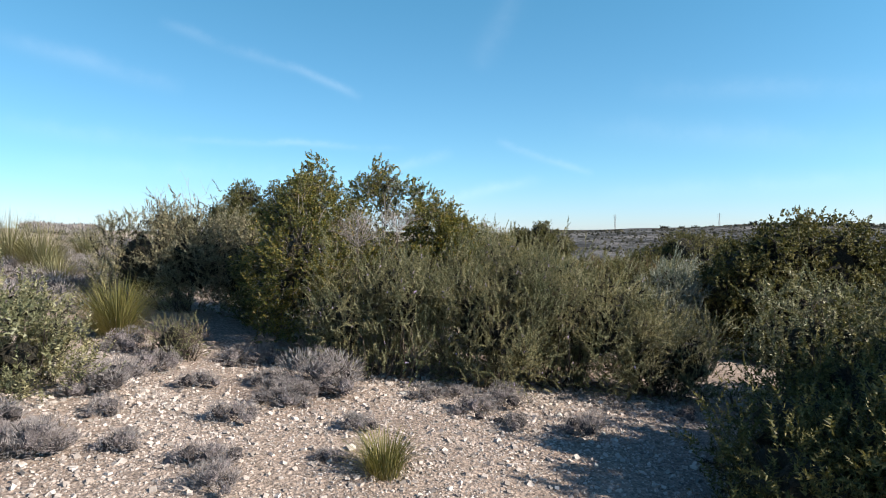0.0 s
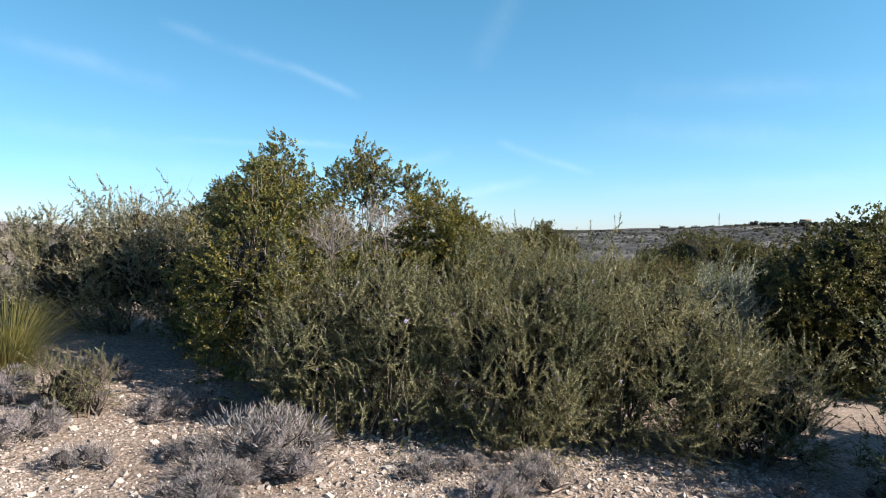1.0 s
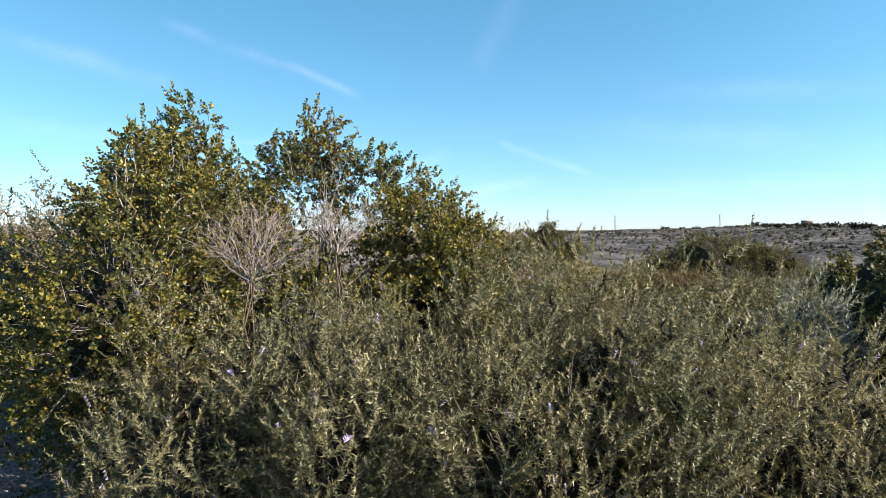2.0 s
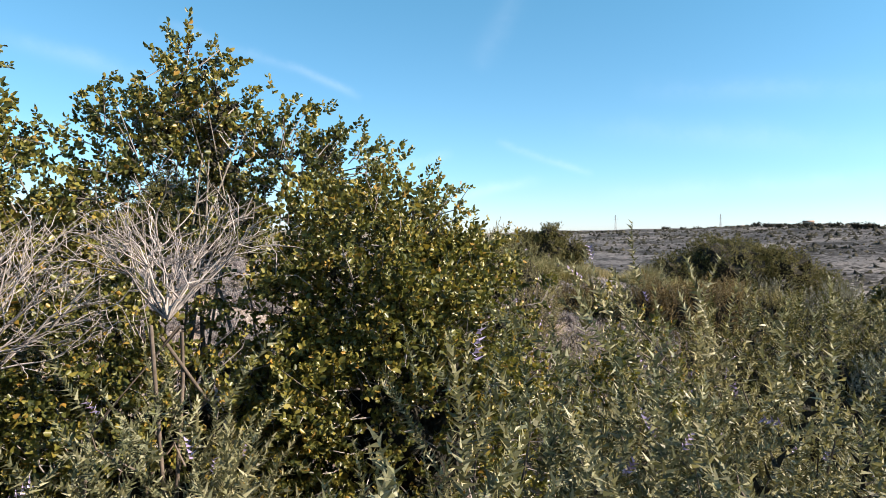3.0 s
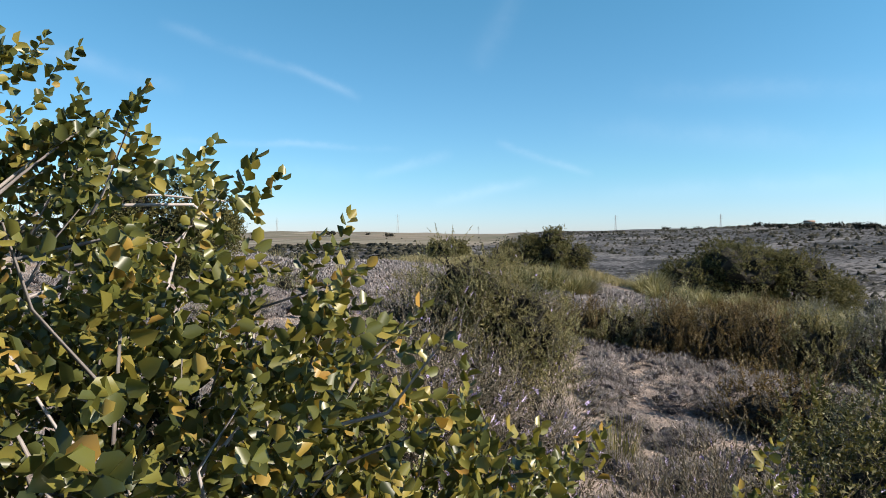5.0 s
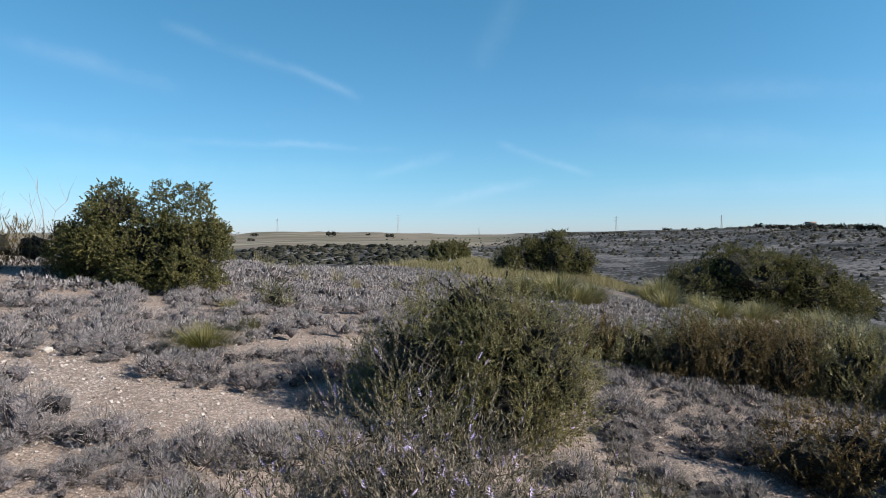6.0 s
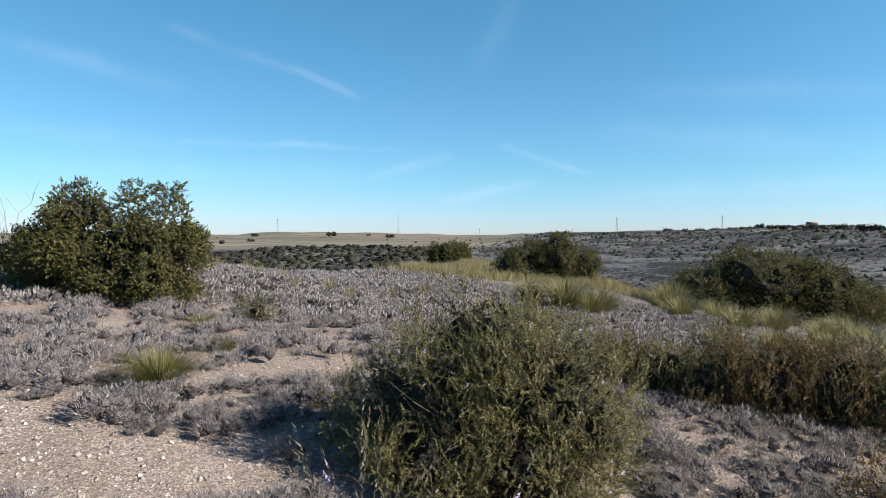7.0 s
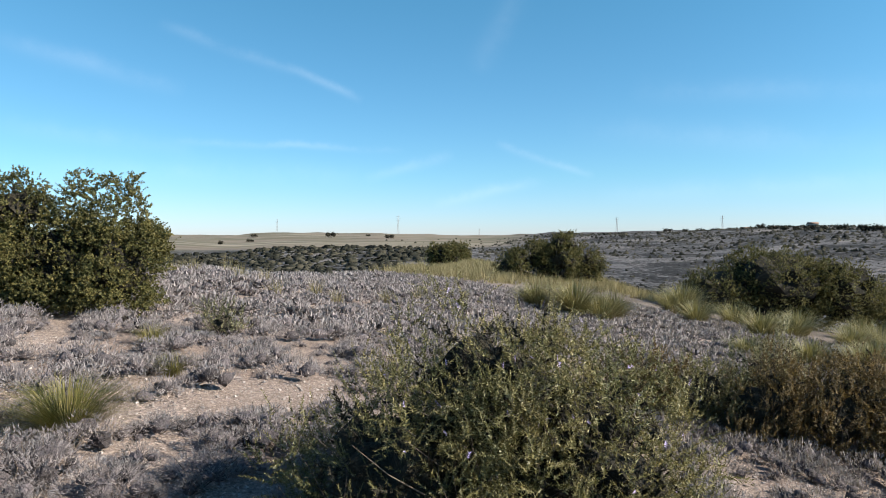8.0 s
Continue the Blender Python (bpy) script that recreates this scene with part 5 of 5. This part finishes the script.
# ---------------------------------------------------------------- the distance
def far_scrub():
    """Dark rounded scrub over the valley sides, past counting."""
    r = np.random.default_rng(90)

    def lump(sides):
        """A low domed bush, two metres across, with a ragged skirt of leaves."""
        a = np.arange(sides) / sides * 2 * np.pi
        rows = [np.stack([np.cos(a) * w, np.sin(a) * w, 0 * a + h], -1) * r.uniform(0.6, 1.35, (sides, 1)) for w, h in ((0.95, -0.15), (1.0, 0.3), (0.5, 0.62))]
        v = np.concatenate(rows)
        i, j = np.meshgrid(np.arange(2), np.arange(sides), indexing="ij")
        f = np.stack([i * sides + j, i * sides + (j + 1) % sides, (i + 1) * sides + (j + 1) % sides, (i + 1) * sides + j], -1).reshape(-1, 4)
        top = np.array([[2 * sides + k for k in (0, 1, sides // 2, sides - 1)]])
        return v, np.concatenate([f, top])

    def tuft():
        """A far bush: a crooked tent of five sides."""
        a = np.arange(5) / 5 * 2 * np.pi
        ring = np.stack([np.cos(a), np.sin(a), 0 * a - 0.2], -1) * r.uniform(0.6, 1.3, (5, 1))
        v = np.concatenate([ring, [[r.normal() * 0.25, r.normal() * 0.25, 0.85]]])
        return v, np.array([[k, (k + 1) % 5, 5] for k in range(5)])

    near, off = [lump(5) for _ in range(12)], [tuft() for _ in range(10)]
    n = 30000
    d = 90 + 560 * r.uniform(0, 1, n) ** 0.8
    deg = r.uniform(-6, 41, n)
    d[:6800], deg[:6800] = r.uniform(112, 205, 6800), r.uniform(-40, 0, 6800)  # the dark brow across the near hollow
    a = np.radians(deg)
    x, y = d * np.sin(a), 10 + d * np.cos(a)
    p = np.stack([x, y], -1)
    clump = wave(p, 0.035, 91, 3) + 0.5 * wave(p, 0.16, 92, 2)
    brow = np.arange(n) < 6800
    ok = (clump > np.where(brow, r.uniform(-1.2, 0.2, n), r.uniform(-0.9, 0.55, n))) & ((d < 330) | (deg + r.normal(size=n) * 3 > 9) | (r.uniform(size=n) < 0.04)) & ~((np.abs(deg) < 4) & (d < 150))
    x, y, d, brow = x[ok], y[ok], d[ok], brow[ok]
    size = 0.25 + 1.5 * r.uniform(0, 1, len(x)) ** 4
    pts = np.stack([x, y, height(x, y) - 0.1], -1)
    ways = unit(np.stack([r.normal(size=len(x)) * 0.15, r.normal(size=len(x)) * 0.15, np.ones(len(x))], -1))
    size = size * np.where(brow, 0.85, 0.7 + d / 800)
    for name, shapes, here, label in (("brow_scrub", near, brow, "dense dark scrub along the near brow"), ("far_scrub", off, ~brow, "dark scrub dotted over the valley slopes")):
        q, w, z = pts[here], ways[here], size[here]
        pick = r.integers(0, len(shapes), len(q))
        v, f = joined([spread(shapes[k], q[pick == k], w[pick == k], z[pick == k], r) for k in range(len(shapes))])
        tagged(new(name, make_mesh(name, v, [f], M_FARSCRUB)), label, "scrub", kind="stuff")


far_scrub()


def mast(deg, dist, tall):
    """A lattice power mast: four legs, rungs and three pairs of arms."""
    x, y = dist * math.sin(radians(deg)), 10 + dist * math.cos(radians(deg))
    ob = thing("lattice_mast", (x, y, ground_at(x, y) - 0.3), "thin grey lattice mast on the skyline", "mast", "skyline masts")
    w = tall * 0.055
    for a, b in ((-1, -1), (1, -1), (1, 1), (-1, 1)):
        v, f = tubes([([(a * w, b * w, 0), (a * w * 0.15, b * w * 0.15, tall)], 0.16, 0.12)], 4)
        part("leg", make_mesh("leg", v, [f], M_STEEL), ob)
    for k in range(3):
        z = tall * (0.72 + 0.1 * k)
        v, f = tubes([([(-tall * 0.12, 0, z), (tall * 0.12, 0, z)], 0.12, 0.12)], 4)
        part("arm", make_mesh("arm", v, [f], M_STEEL), ob)
    for k in range(7):
        t0, t1 = k / 8, (k + 1) / 8
        w0, w1 = w * (1 - 0.85 * t0), w * (1 - 0.85 * t1)
        v, f = tubes([([(-w0, -w0, tall * t0), (w1, -w1, tall * t1)], 0.09, 0.09), ([(w0, -w0, tall * t0), (-w1, -w1, tall * t1)], 0.09, 0.09)], 4)
        part("brace", make_mesh("brace", v, [f], M_STEEL), ob)


for deg, dist, tall in ((-15.2, 1400, 31), (-4.2, 1300, 41), (3.4, 1500, 22), (15.9, 1000, 25), (24.6, 1000, 24)):
    mast(deg, dist, tall)

for k, (deg, dist, wide, tall) in enumerate([(-10.4, 700, 15, 8), (-5.0, 750, 14, 7), (-17.2, 900, 12, 6), (-7.0, 900, 7, 5), (-20.0, 600, 5, 4), (-17.5, 650, 9, 3), (30.1, 420, 5, 3), (31.0, 390, 7, 3), (31.9, 400, 4, 2.6), (33.2, 380, 6, 3), (34.6, 350, 5, 3), (35.4, 350, 7, 3), (21.7, 700, 7, 4), (24.0, 800, 8, 4), (25.3, 780, 12, 4), (27.5, 500, 7, 3), (28.4, 470, 9, 3), (29.2, 450, 5, 3), (22.8, 600, 9, 3.5), (20.2, 700, 10, 4)]):
    x, y = dist * math.sin(radians(deg)), 10 + dist * math.cos(radians(deg))
    bush("far_tree", x, y, [(-wide * 0.2, 0, tall * 0.5, wide * 0.32, wide * 0.3, tall * 0.5), (wide * 0.2, 0, tall * 0.5, wide * 0.32, wide * 0.3, tall * 0.48)], HOLM_FAR_SPRIGS, 330, M_FARSCRUB, M_BARK,
         "round dark tree far off on the skyline", "tree", "far trees", 400 + k, 0.2, 0.5, 6, 0.15, (3.5, 6), leaves_name="crown", rough=0.1, bottom=-5)


def house(deg, dist, wide, deep, tall):
    """A small far house: walls, a pitched roof, a door and two windows."""
    x, y = dist * math.sin(radians(deg)), 10 + dist * math.cos(radians(deg))
    ob = thing("house", (x, y, ground_at(x, y) - 0.3), "small pale house with a tiled roof on the far ridge", "house", "far houses")
    ob.rotation_euler = (0, 0, radians(-deg + 12))
    w, e = wide / 2, deep / 2

    def box(name, mat, x0, x1, y0, y1, z0, z1):
        v = np.array([(a, b, c) for c in (z0, z1) for a, b in ((x0, y0), (x1, y0), (x1, y1), (x0, y1))])
        f = np.array([[0, 3, 2, 1], [4, 5, 6, 7], [0, 1, 5, 4], [1, 2, 6, 5], [2, 3, 7, 6], [3, 0, 4, 7]])
        part(name, make_mesh(name, v, [f], mat, True), ob)

    box("wall", M_WALL, -w, w, -e, e, 0, tall)
    box("door", M_STEM, -0.5, 0.5, -e - 0.05, -e + 0.05, 0, 2.1)
    box("window", M_HEART, -w * 0.7, -w * 0.7 + 1, -e - 0.04, -e + 0.05, 1, 2.1)
    box("window", M_HEART, w * 0.7 - 1, w * 0.7, -e - 0.04, -e + 0.05, 1, 2.1)
    v = np.array([(-w - 0.4, -e - 0.4, tall), (w + 0.4, -e - 0.4, tall), (w + 0.4, e + 0.4, tall), (-w - 0.4, e + 0.4, tall), (-w - 0.4, 0, tall + deep * 0.3), (w + 0.4, 0, tall + deep * 0.3)])
    part("roof", make_mesh("roof", v, [np.array([[0, 1, 5, 4], [2, 3, 4, 5], [0, 3, 2, 1]]), np.array([[1, 2, 5], [3, 0, 4]])], M_TILE), ob)


for deg, dist, wide, deep, tall in ((23.2, 640, 7, 5, 2.6), (28.6, 620, 7, 5, 2.6), (31.2, 560, 7, 5, 2.6), (26.4, 700, 8, 6, 2.6)):
    house(deg, dist, wide, deep, tall)
